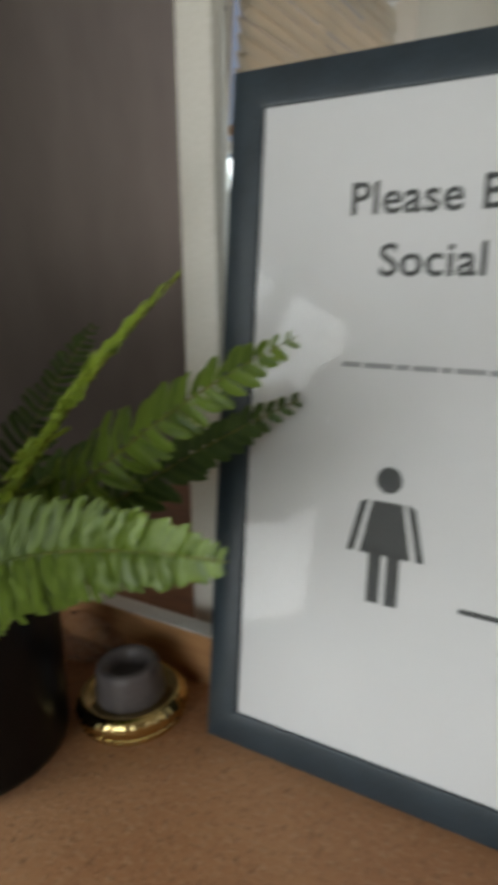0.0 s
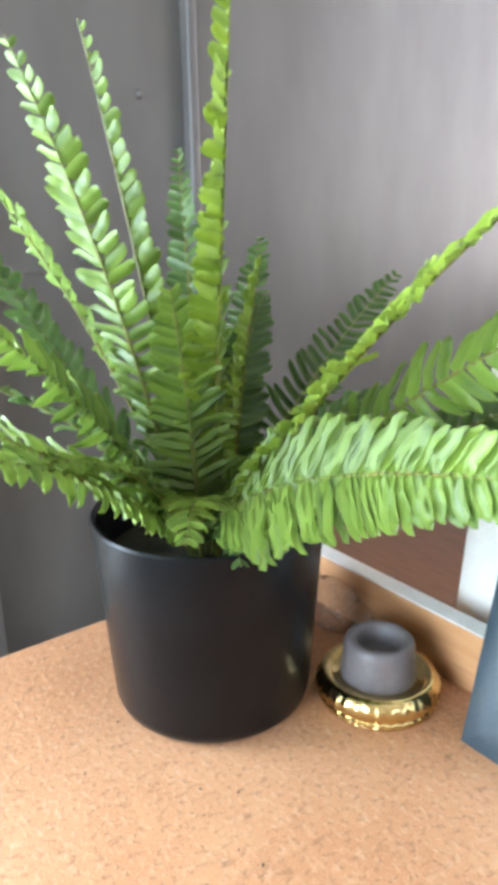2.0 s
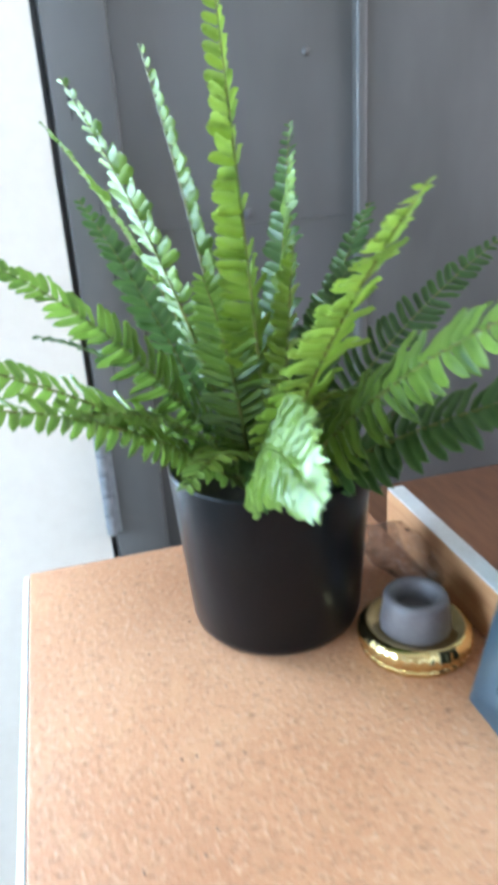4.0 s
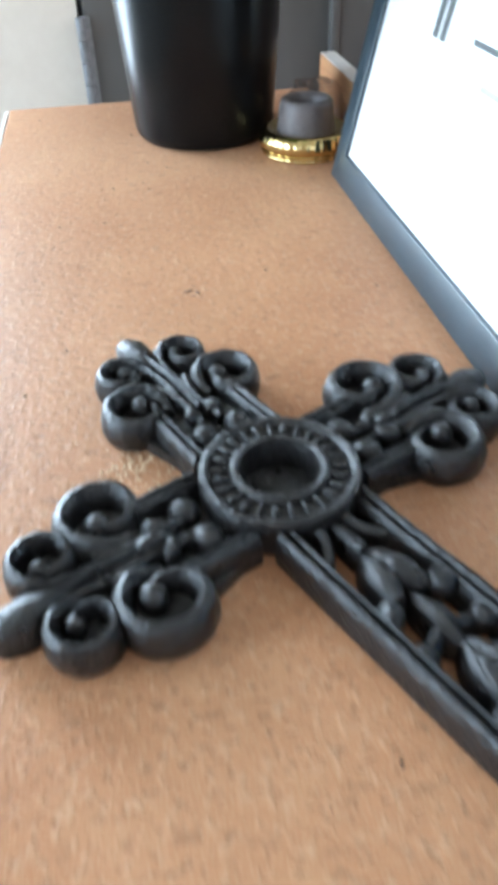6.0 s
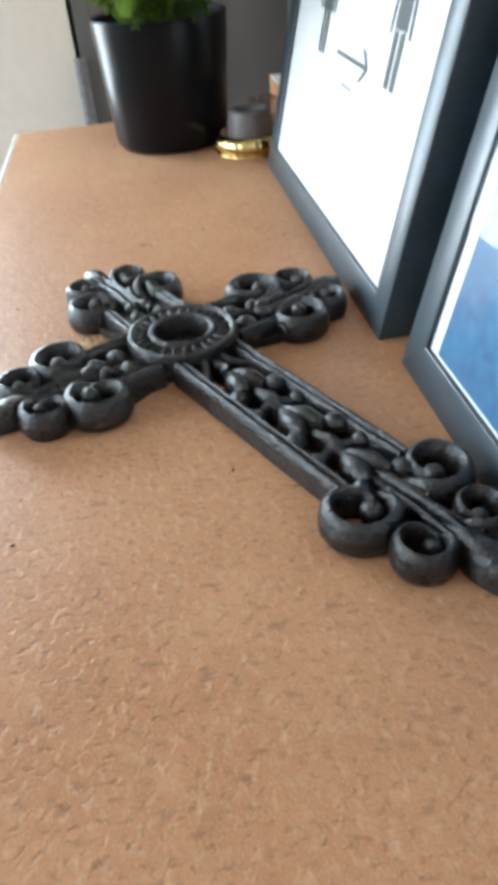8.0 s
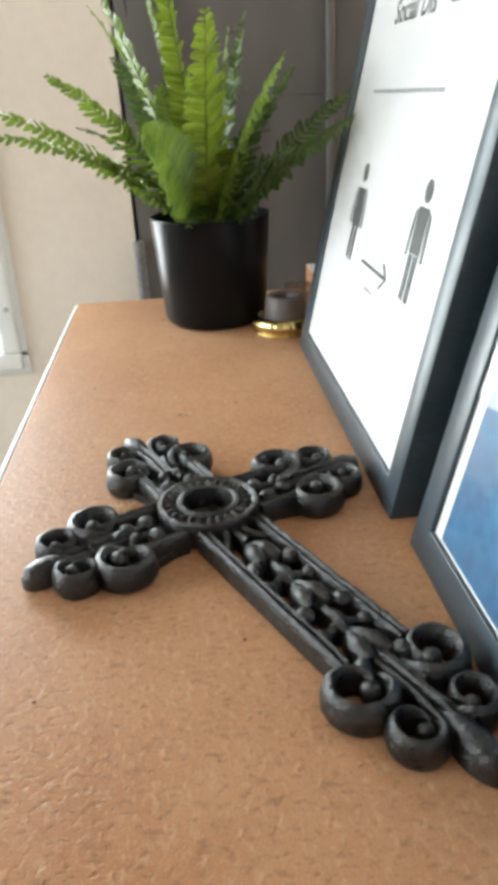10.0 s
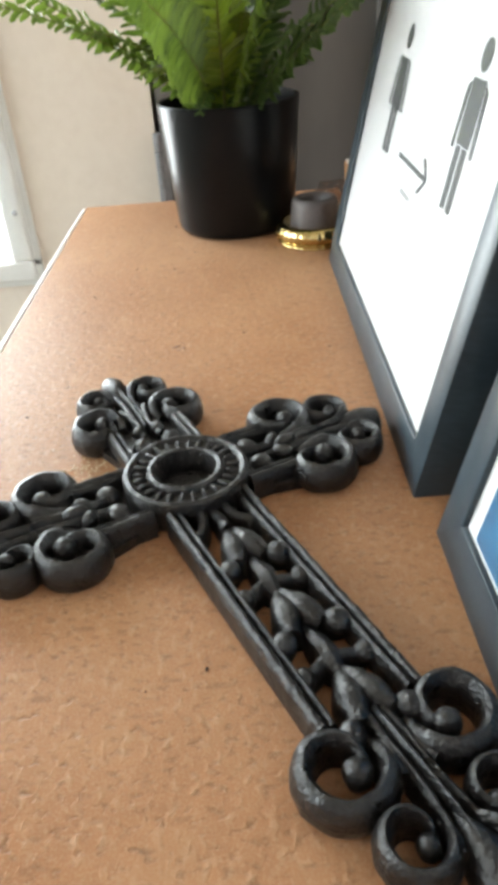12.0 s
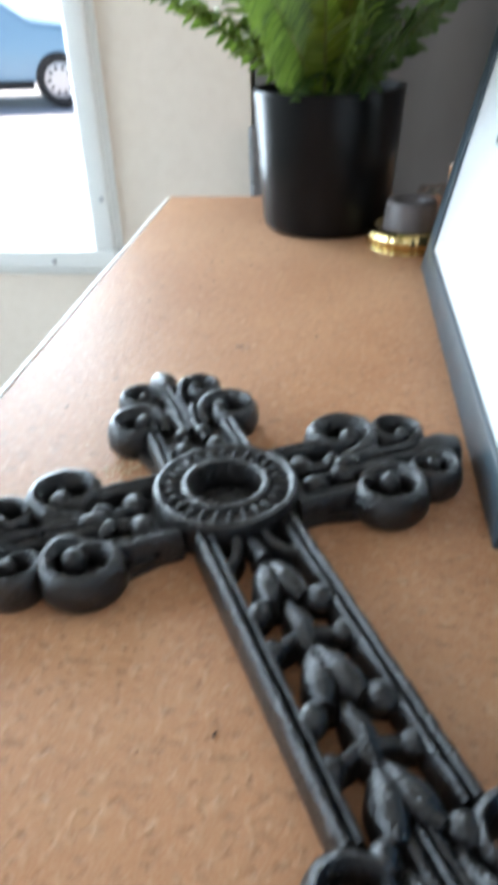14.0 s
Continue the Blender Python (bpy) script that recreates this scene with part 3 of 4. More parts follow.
def disc(cx, cy, r, n=28):
    return [(cx + r * math.cos(2 * math.pi * k / n), cy + r * math.sin(2 * math.pi * k / n)) for k in range(n)]


def lettering(name, text, x, y, size, z, mat, parent, label=""):
    cu = bpy.data.curves.new("letters", "FONT")
    cu.body, cu.size, cu.extrude = text, size, 0.0001
    cu.offset, cu.space_character = 0.0003, 1.05
    tmp = bpy.data.objects.new("letters", cu)
    scene.collection.objects.link(tmp)
    bpy.context.view_layer.update()
    me = bpy.data.meshes.new_from_object(tmp.evaluated_get(bpy.context.evaluated_depsgraph_get()))
    bpy.data.objects.remove(tmp)
    me.materials.clear()
    me.materials.append(mat)
    ob = new(name, me)
    ob.parent, ob.location = parent, (x, y, z)
    if label:
        ob["label"] = label
    return ob


PRINT = -0.0024
sign = thing("framed_notice", "social distancing notice in a black frame leaning on the mirror", "framed notice", leaning(0.0, 0.0, 0.0, radians(12.2)))
frame_bars(0.300, 0.345, 0.0180, 0.024, FRAME_BLACK, sign)
part("page", box(0.012, 0.288, 0.012, 0.333, PRINT - 0.002, PRINT), PAPER, sign, "white printed page")
part("backing", box(0.006, 0.294, 0.006, 0.339, -0.022, PRINT - 0.0025), FRAME_BLACK, sign)
pane = part("pane", box(0.0165, 0.2835, 0.0165, 0.3285, -0.0018, -0.0010), PANE, sign)
pane.visible_shadow = False
PZ = PRINT + 0.0001
lettering("heading", "Please Be", 0.0655, 0.2755, 0.0200, PZ, INK, sign, "dark grey heading")
part("heading_bar", flat(rect(0.168, 0.244, 0.277, 0.287), PZ), INK, sign, "unreadable rest of the heading")
lettering("heading", "Social Dis", 0.0815, 0.2485, 0.0200, PZ, INK, sign, "dark grey heading")
part("heading_bar", flat(rect(0.190, 0.236, 0.250, 0.260), PZ), INK, sign, "unreadable rest of the heading")
x0 = 0.067
for w in (0.0095, 0.0140, 0.0060, 0.0115, 0.0045, 0.0130, 0.0085, 0.0055, 0.0120, 0.0100, 0.0150, 0.0065, 0.0110):
    part("small_print", flat(rect(x0, x0 + w, 0.2072, 0.2096), PZ), GREY_INK, sign, "grey bar of small print")
    x0 += w + 0.0016


def symbol(cx, foot, skirt):
    """A plain pictogram of simple shapes: disc above a body with bars."""
    top = foot + 0.0655
    part("symbol_disc", flat(disc(cx, top - 0.0062, 0.0062), PZ), INK, sign, "dark pictogram shape")
    if skirt:
        part("symbol_body", flat([(cx - 0.0075, foot + 0.049), (cx + 0.0075, foot + 0.049), (cx + 0.0125, foot + 0.0235), (cx - 0.0125, foot + 0.0235)], PZ), INK, sign)
    else:
        part("symbol_body", flat(rect(cx - 0.0085, cx + 0.0085, foot + 0.026, foot + 0.051), PZ), INK, sign)
    for s in (-1, 1):
        o = 0.0055 if skirt else 0.002
        part("symbol_bar", flat([(cx + s * 0.0095, foot + 0.0495), (cx + s * 0.0135, foot + 0.0475), (cx + s * (0.0135 + o), foot + 0.0235), (cx + s * (0.0100 + o), foot + 0.0235)], PZ), INK, sign)
        part("symbol_bar", flat(rect(cx + s * 0.0045 - 0.0032, cx + s * 0.0045 + 0.0032, foot, foot + 0.0255), PZ), INK, sign)


symbol(0.0945, 0.0975, True)
symbol(0.2290, 0.1000, False)
part("arrow", flat(rect(0.131, 0.191, 0.1022, 0.1046), PZ), INK, sign)
for s in (-1, 1):
    part("arrow_barb", flat([(0.1935, 0.1034), (0.1905, 0.1034), (0.1800, 0.1034 + s * 0.0075), (0.1825, 0.1034 + s * 0.0085)], PZ + 0.0003), INK, sign)
part("small_print", flat(rect(0.150, 0.172, 0.0880, 0.0905), PZ), GREY_INK, sign, "grey bar of small print")

picture = thing("framed_print", "blue printed poster in a black frame leaning on the mirror", "framed print", leaning(0.0040, -0.3226))
frame_bars(0.300, 0.345, 0.0180, 0.024, FRAME_BLACK, picture)
part("page", box(0.012, 0.288, 0.012, 0.333, PRINT - 0.002, PRINT), PAPER, picture, "white paper mount")
part("backing", box(0.006, 0.294, 0.006, 0.339, -0.022, PRINT - 0.0025), FRAME_BLACK, picture)
pane = part("pane", box(0.0165, 0.2835, 0.0165, 0.3285, -0.0018, -0.0010), PANE, picture)
pane.visible_shadow = False
BLUE = surface("blue_print", (0.001, 0.072, 0.17), (0.004, 0.145, 0.28), 0.55, scale=28, bump=0.0, fine=160)
PALE_BLUE = surface("pale_blue_print", (0.06, 0.17, 0.33), (0.12, 0.27, 0.45), 0.55, scale=22, bump=0.0, fine=120)
WHITE_INK = plain("white_print", (0.8, 0.82, 0.84), 0.6)
part("blue_panel", flat([(0.0265, 0.0195), (0.2800, 0.0195), (0.2800, 0.060), (0.118, 0.060), (0.078, 0.098), (0.066, 0.098), (0.0265, 0.086)], PZ), BLUE, picture, "deep blue printed area")
part("sky_panel", flat([(0.0265, 0.0862), (0.066, 0.0982), (0.072, 0.098), (0.064, 0.168), (0.0300, 0.180)], PZ + 0.0003), PALE_BLUE, picture, "paler blue printed area")
part("caption_bar", flat(rect(0.0900, 0.2400, 0.0290, 0.0360), PZ + 0.0003), WHITE_INK, picture, "white unreadable caption")
TREE_INK = plain("teal_print", (0.10, 0.22, 0.26), 0.6)
rng = random.Random(5)
twigs = []
for k in range(60):
    x, y, a, ln = rng.uniform(0.034, 0.075), rng.uniform(0.19, 0.25), rng.uniform(0, 3.1), rng.uniform(0.003, 0.010)
    dx, dy = math.cos(a) * ln, math.sin(a) * ln
    twigs.append(flat([(x, y), (x + dx, y + dy), (x + dx + 0.0006, y + dy + 0.0008), (x + 0.0006, y + 0.0008)], PZ + 0.00005 * (k % 9)))
part("tree_print", joined(twigs), TREE_INK, picture, "fine teal printed twigs")

# ---- door stop ----
stop = thing("door_stop", "brass wall door stop with a grey rubber cup, lying loose", "door stop", (-0.0048, 0.0492, 0.0))
bm = lathe([(0, 0), (0.0290, 0), (0.0299, 0.0005), (0.0300, 0.0018), (0.0296, 0.0023), (0.0309, 0.0028), (0.0312, 0.0042), (0.0306, 0.0048), (0.0317, 0.0062), (0.0322, 0.0090), (0.0316, 0.0122), (0.0300, 0.0150), (0.0278, 0.0164), (0.0260, 0.0163), (0.0240, 0.0150), (0.0205, 0.0136), (0.0, 0.0132)], 180)
# flutes added to the shape to imitate upright window reflections in the brass
for v in bm.verts:
    q = math.hypot(v.co.x, v.co.y)
    if q > 0.0285 and v.co.z < 0.0135:
        k = 1 + 0.018 * math.sin(34 * math.atan2(v.co.y, v.co.x)) * (0.7 + 0.6 * noise.noise(v.co * 120))
        v.co.x, v.co.y = v.co.x * k, v.co.y * k
part("brass_base", bm, BRASS, stop, "polished brass dished base", 50)
part("rubber_bumper", lathe([(0, 0.0134), (0.0198, 0.0134), (0.0198, 0.0150), (0.0182, 0.0306), (0.0176, 0.0330), (0.0162, 0.0345), (0.0146, 0.0348), (0.0128, 0.0340), (0.0115, 0.0318), (0.0098, 0.0250), (0.0, 0.0242)], 56), RUBBER, stop, "grey rubber cup", 40)

# ---- plant pot and fern ----
PX, PY = -0.0681, 0.1091
pot = thing("plant_pot", "matt black ceramic plant pot on the board", "plant pot", (PX, PY, 0.0))
part("body", lathe([(0, 0.0008), (0.0440, 0.0008), (0.0478, 0.0016), (0.0500, 0.0040), (0.0512, 0.0080), (0.0580, 0.1010), (0.0581, 0.1025), (0.0574, 0.1035), (0.0560, 0.1035), (0.0552, 0.1025), (0.0538, 0.0760), (0.0, 0.0760)], 96), POT_BLACK, pot, smooth=35)
bm = lathe([(0, 0.0805), (0.012, 0.0812), (0.025, 0.0805), (0.037, 0.0810), (0.047, 0.0802), (0.0530, 0.0795), (0.0530, 0.0775), (0, 0.0775)], 40)
for v in bm.verts:
    v.co.z += 0.0022 * noise.noise(v.co * 90)
part("soil", bm, SOIL, pot, "dark soil", 60)

fern = thing("fern", "artificial green fern with arching fronds in the black pot", "fern", (PX, PY, 0.0800))


def frond(tip, lift=0.03, width=0.024, mat=LEAF, roll=0.0, fold=0.25, pairs=30, seed=1, start=None, curl=0.0, bare=0.10, leaf=0.80, mid=None):
    """An arching stem with paired leaflets that shorten towards the tip; tip is in metres from the middle of the pot's foot."""
    rg = random.Random(seed)
    tip = Vector(tip) - Vector((PX, PY, 0.0800))
    flatdir = Vector((tip.x, tip.y, 0))
    d = flatdir.normalized() if flatdir.length > 1e-4 else Vector((0, 1, 0))
    a = Vector(start) if start else d * rg.uniform(0.004, 0.014) + Vector((rg.uniform(-0.004, 0.004), rg.uniform(-0.004, 0.004), 0.0))
    c = Vector(mid) - Vector((PX, PY, 0.0800)) if mid else a + (tip - a) * 0.5 + Vector((0, 0, lift)) - d * lift * 0.35
    pairs = round(pairs * 0.92)
    bm = bmesh.new()
    rim = bm.verts.layers.float.new("rim")

    def at(t):
        return a * (1 - t) ** 2 + c * 2 * t * (1 - t) + tip * t * t

    def tan(t):
        return ((c - a) * (1 - t) + (tip - c) * t).normalized()

    # stem
    rings = []
    n = 26
    stalk = bmesh.new()
    for i in range(n + 1):
        t = i / n
        p, g = at(t), tan(t)
        s = g.cross(Vector((0.13, 0.07, 1))).normalized()
        u = s.cross(g)
        r = 0.0011 * (1 - t) + 0.0003
        rings.append([stalk.verts.new(p + s * r * math.cos(k * math.pi / 2.5) + u * r * math.sin(k * math.pi / 2.5)) for k in range(5)])
    for x, y in zip(rings, rings[1:]):
        for k in range(5):
            stalk.faces.new((x[k], x[(k + 1) % 5], y[(k + 1) % 5], y[k]))
    side0 = d.cross(Vector((0, 0, 1))).normalized()
    length = sum((at((i + 1) / 20) - at(i / 20)).length for i in range(20))
    for i in range(pairs):
        t = bare + (0.995 - bare) * (i + 0.5) / pairs
        q = (t - bare) / (1 - bare)
        size = width * min(1.0, (0.35 + q * 3.2)) * (1 - q) ** 0.62 + 0.0022
        p, g = at(t), tan(t)
        s = (side0 - g * side0.dot(g)).normalized()
        u = s.cross(g).normalized()
        tw = roll + curl * math.sin(q * 6 + seed)
        s, u = s * math.cos(tw) + u * math.sin(tw), u * math.cos(tw) - s * math.sin(tw)
        for sg in (-1, 1):
            ln = size * rg.uniform(0.9, 1.08)
            w = min(length / pairs * leaf * 1.12, ln * 0.62) * rg.uniform(0.92, 1.08)
            f = fold + rg.uniform(-0.16, 0.16) * (0.35 if leaf >= 1.0 else 1.0)
            out = (s * sg * math.cos(f) + u * math.sin(f) + g * (0.18 + 0.35 * q + rg.uniform(-0.08, 0.08))).normalized()
            nor = out.cross(g) * sg
            nor.normalize()
            wid = nor.cross(out).normalized()
            calm = 0.35 if leaf >= 1.0 else 1.0
            tilt = rg.uniform(-0.38, 0.38) * calm
            nor, wid = nor * math.cos(tilt) + wid * math.sin(tilt), wid * math.cos(tilt) - nor * math.sin(tilt)
            droop, sickle = rg.uniform(0.08, 0.42) * (0.5 + 0.5 * calm), rg.uniform(0.05, 0.30) * calm
            prev = None
            for m, (al, hw) in enumerate(((0.0, 0.30), (0.10, 0.50), (0.36, 0.47), (0.66, 0.48), (0.88, 0.38), (1.0, 0.13))):
                wave = nor * ln * 0.035 * math.sin(m * 2.4 + i * 1.7)
                base = p + wave + out * ln * al - nor * ln * droop * al * al + g * ln * sickle * al * al
                cup = ln * 0.06
                v = [bm.verts.new(base + wid * w * hw + nor * cup), bm.verts.new(base - nor * cup * 0.6), bm.verts.new(base - wid * w * hw + nor * cup)]
                v[0][rim] = v[2][rim] = 1.0
                v[1][rim] = 0.9 if m == 5 else 0.0
                if prev:
                    bm.faces.new((prev[0], v[0], v[1], prev[1]))
                    bm.faces.new((prev[1], v[1], v[2], prev[2]))
                prev = v
    ob = part("frond", bm, mat, fern, smooth=70)
    part("stalk", stalk, STEM, ob, "reddish green stalk", 70)
    return ob


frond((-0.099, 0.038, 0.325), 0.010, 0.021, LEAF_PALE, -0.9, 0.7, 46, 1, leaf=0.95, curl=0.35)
frond((-0.117, 0.114, 0.314), 0.012, 0.016, LEAF, 0.0, 0.8, 38, 2)
frond((-0.165, 0.162, 0.286), 0.028, 0.020, LEAF, -0.3, 0.3, 34, 3)
frond((-0.203, 0.101, 0.229), 0.030, 0.025, LEAF, 0.55, 0.15, 34, 4, leaf=0.66)
frond((-0.278, 0.043, 0.214), 0.036, 0.0185, LEAF, 0.55, 0.1, 36, 5, leaf=0.60)
frond((-0.258, 0.015, 0.188), 0.042, 0.0185, LEAF, 0.45, 0.1, 36, 6, leaf=0.60)
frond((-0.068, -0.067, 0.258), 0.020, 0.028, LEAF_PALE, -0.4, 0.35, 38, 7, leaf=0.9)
frond((-0.1165, -0.1115, 0.1890), 0.038, 0.030, LEAF, -1.16, 0.05, 62, 8, leaf=1.04, bare=0.14, start=(-0.009, -0.004, 0.012), mid=(-0.0937, 0.0194, 0.1640))
frond((-0.018, -0.080, 0.229), 0.026, 0.027, LEAF, -1.0, 0.0, 34, 9, leaf=0.64)
frond((0.038, -0.049, 0.187), 0.016, 0.024, LEAF_SHADED, -0.8, 0.1, 30, 10)
frond((0.083, 0.126, 0.209), 0.020, 0.020, LEAF_SHADED, -0.6, 0.15, 30, 11, leaf=0.6)
frond((-0.015, 0.210, 0.280), 0.015, 0.018, LEAF_SHADED, 0.5, 0.4, 34, 12)
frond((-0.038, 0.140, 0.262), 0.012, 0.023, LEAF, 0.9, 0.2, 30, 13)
frond((0.030, 0.190, 0.230), 0.018, 0.020, LEAF_SHADED, 0.2, 0.2, 30, 14, leaf=0.65)
frond((-0.150, 0.200, 0.245), 0.015, 0.020, LEAF_SHADED, 0.2, 0.3, 30, 15)
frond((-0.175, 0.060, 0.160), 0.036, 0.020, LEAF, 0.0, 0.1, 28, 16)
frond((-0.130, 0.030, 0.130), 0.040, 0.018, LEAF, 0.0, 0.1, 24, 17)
frond((0.010, 0.060, 0.160), 0.030, 0.020, LEAF_SHADED, -0.4, 0.2, 24, 18)
frond((-0.090, 0.052, 0.100), 0.045, 0.016, LEAF_SHADED, 0.0, 0.1, 22, 19)
frond((-0.155, 0.090, 0.300), 0.022, 0.020, LEAF, -0.2, 0.3, 36, 20, leaf=0.72)
frond((-0.050, 0.030, 0.165), 0.030, 0.020, LEAF, 0.2, 0.2, 24, 21)
frond((-0.105, 0.075, 0.215), 0.020, 0.022, LEAF, -0.5, 0.3, 28, 22)
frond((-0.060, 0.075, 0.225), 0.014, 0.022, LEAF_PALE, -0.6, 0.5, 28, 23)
frond((-0.185, 0.125, 0.185), 0.034, 0.020, LEAF_SHADED, -0.2, 0.2, 26, 24)
frond((0.000, 0.150, 0.200), 0.024, 0.020, LEAF_SHADED, -0.3, 0.2, 26, 25)

# ---- clear wrapping behind the door stop ----
WRAP = pane_material("clear_plastic_film", (0.78, 0.76, 0.76), 0.9, 0.13)
wrap = thing("plastic_wrapping", "crumpled clear plastic bag over the end of the pine strip", "plastic bag", (0.0260, 0.1200, 0.0))
bm = bmesh.new()
bmesh.ops.create_icosphere(bm, subdivisions=5, radius=0.02)
for v in bm.verts:
    k = 1 + 0.30 * noise.noise(v.co * 60) + 0.20 * noise.noise(v.co * 150) + 0.07 * noise.noise(v.co * 400)
    v.co = Vector((v.co.x * k * 1.15, v.co.y * k * 1.6, max(0.0005, (v.co.z * k + 0.0165) * 0.74)))
part("film", bm, WRAP, wrap)
# ---- iron cross ----
AXIS = radians(-63.8)
# local x runs from the ring to the foot, local y to the side
cross = thing("iron_cross", "ornate black cast iron cross lying flat on the board", "cross", Matrix.Translation((-0.0940, -0.2866, 0.0)) @ Matrix.Rotation(AXIS, 4, "Z"))
H = 0.0140


def turned(pts, arm):
    c, s = math.cos(arm), math.sin(arm)
    return [(x * c - y * s, x * s + y * c) for x, y in pts]


def scroll(cx, cy, r, hand, arm, begin, closed=True, top=H, name="scroll"):
    """A bulging band that leaves the vein, runs once round and curls in to a round boss; closed ones have a floor."""
    n = 58
    low = 0.0040 if closed else 0.0006
    section = ((-1.0, low), (-0.95, top * 0.50), (-0.60, top * 0.86), (-0.15, top), (0.30, top * 0.97), (0.72, top * 0.80),
               (1.0, top * 0.50), (0.95, top * 0.24), (0.55, 0.0006), (-0.9, 0.0006))
    bm = bmesh.new()
    rows = []
    for i in range(n + 1):
        t = 1.16 * i / n
        k = min(1.0, max(0.0, (t - 0.70) / 0.46))
        k = k * k * (3 - 2 * k)
        crest, half = r * (0.775 - 0.44 * k), r * (0.235 - 0.085 * k)
        rise = 0.62 + 0.38 * min(1.0, t / 0.16) - 0.16 * k
        a = begin + hand * t * 2 * math.pi
        ring = []
        for o, z in section:
            q = crest + o * half
            x, y = turned([(cx + q * math.cos(a), cy + q * math.sin(a))], arm)[0]
            ring.append(bm.verts.new((x, y, 0.0006 + (z - 0.0006) * rise)))
        rows.append(ring)
    m = len(section)
    for p, q in zip(rows, rows[1:]):
        for k in range(m):
            bm.faces.new((p[k], p[(k + 1) % m], q[(k + 1) % m], q[k]))
    bm.faces.new(rows[0])
    bm.faces.new(rows[-1][::-1])
    bmesh.ops.recalc_face_normals(bm, faces=bm.faces[:])
    ob = part(name, bm, IRON, cross, smooth=55)
    x0, y0 = turned([(cx, cy)], arm)[0]
    if closed:
        part("cup_floor", lathe([(0, 0.0008), (r * 0.74, 0.0008), (r * 0.74, 0.0042), (r * 0.40, 0.0036), (0, 0.0034)], 28, (x0, y0, 0)), IRON, ob, smooth=60)
    a = begin + hand * 1.19 * 2 * math.pi
    bx, by = turned([(cx + 0.22 * r * math.cos(a), cy + 0.22 * r * math.sin(a))], arm)[0]
    part("boss", blob((bx, by, top * 0.62), r * 0.29, (1, 1, 1.15), 0, 18, 12), IRON, ob, smooth=60)
    return ob


def curve_rib(p0, p1, p2, arm, w0, w1, h0, h1, name="vein"):
    n = 14
    pts = [((1 - t) ** 2 * p0[0] + 2 * t * (1 - t) * p1[0] + t * t * p2[0], (1 - t) ** 2 * p0[1] + 2 * t * (1 - t) * p1[1] + t * t * p2[1]) for t in (i / n for i in range(n + 1))]
    part(name, sweep(turned(pts, arm), [w0 + (w1 - w0) * i / n for i in range(n + 1)], 0.001, [h0 + (h1 - h0) * i / n for i in range(n + 1)], 7), IRON, cross, smooth=60)


def lily_end(arm, d_big, d_small, d_tip, off_big, off_small, r_big, r_small, closed):
    for s in (-1, 1):
        scroll(d_big, s * off_big, r_big, s, arm, -s * 2.05, closed)
        scroll(d_small, s * off_small, r_small, s, arm, -s * 1.95, closed, H * 0.95)
        curve_rib((d_big - r_big - 0.006, s * 0.004), (d_big - 0.004, s * 0.001), (d_big + r_big * 0.6, s * off_big * 0.32), arm, 0.004, 0.005, H * 0.75, H * 0.8)
        curve_rib((d_big - 0.002, s * 0.003), (d_small - 0.002, s * 0.002), (d_small + r_small * 0.7, s * off_small * 0.45), arm, 0.004, 0.0035, H * 0.8, H * 0.8)
    n = 18
    a = d_small - 0.004
    pts = [(a + (d_tip - a) * i / n, 0) for i in range(n + 1)]
    ws = [0.0040 + 0.0090 * math.sin(math.pi * 0.5 * min(1.0, i / (n * 0.62))) ** 2 if i < n * 0.62 else 0.0004 + 0.0126 * math.sqrt(max(0.0, 1 - ((i / n - 0.62) / 0.38) ** 2)) for i in range(n + 1)]
    hs = [H * (0.66 + 0.26 * math.sin(math.pi * i / n)) * (1 if i < n - 1 else 0.7) for i in range(n + 1)]
    leaf = part("tip_leaf", sweep(turned(pts, arm), ws, 0.0006, hs, 9), IRON, cross, smooth=60)
    part("midrib", sweep(turned([(d_big - 0.012 + (d_tip - d_big + 0.004) * i / 10, 0) for i in range(11)], arm), [0.0034 - 0.0002 * i for i in range(11)], 0.001, [H * (0.80 + 0.12 * math.sin(math.pi * i / 10)) for i in range(11)], 7), IRON, leaf, smooth=60)
    if closed:
        outline = [(0.018, -0.0165), (d_big, -off_big - r_big * 0.5), (d_small, -off_small - r_small * 0.4), (d_tip - 0.014, 0), (d_small, off_small + r_small * 0.4), (d_big, off_big + r_big * 0.5), (0.018, 0.0165)]
        bm = bmesh.new()
        pts = turned(outline, arm)
        lo = [bm.verts.new((*p, 0.0006)) for p in pts]
        hi = [bm.verts.new((*p, 0.0050)) for p in pts]
        bm.faces.new(lo[::-1])
        bm.faces.new(hi)
        for i in range(len(pts)):
            bm.faces.new((lo[i], lo[(i + 1) % len(pts)], hi[(i + 1) % len(pts)], hi[i]))
        bmesh.ops.recalc_face_normals(bm, faces=bm.faces[:])
        part("web_plate", bm, IRON, cross)


def rails(arm, a0, a1, half):
    n = max(10, round((a1 - a0) / 0.0025))
    for s in (-1, 1):
        y = s * half
        outer = turned([(a0 + (a1 - a0) * i / n, y + s * 0.0012) for i in range(n + 1)], arm)
        inner = turned([(a0 + (a1 - a0) * i / n, y - s * 0.0022) for i in range(n + 1)], arm)
        part("rail", joined([sweep(outer, [0.0044] * (n + 1), 0.0004, [H * 0.87] * (n + 1), 9), sweep(inner, [0.0034] * (n + 1), 0.0004, [H * 0.82] * (n + 1), 9)]), IRON, cross, smooth=60)


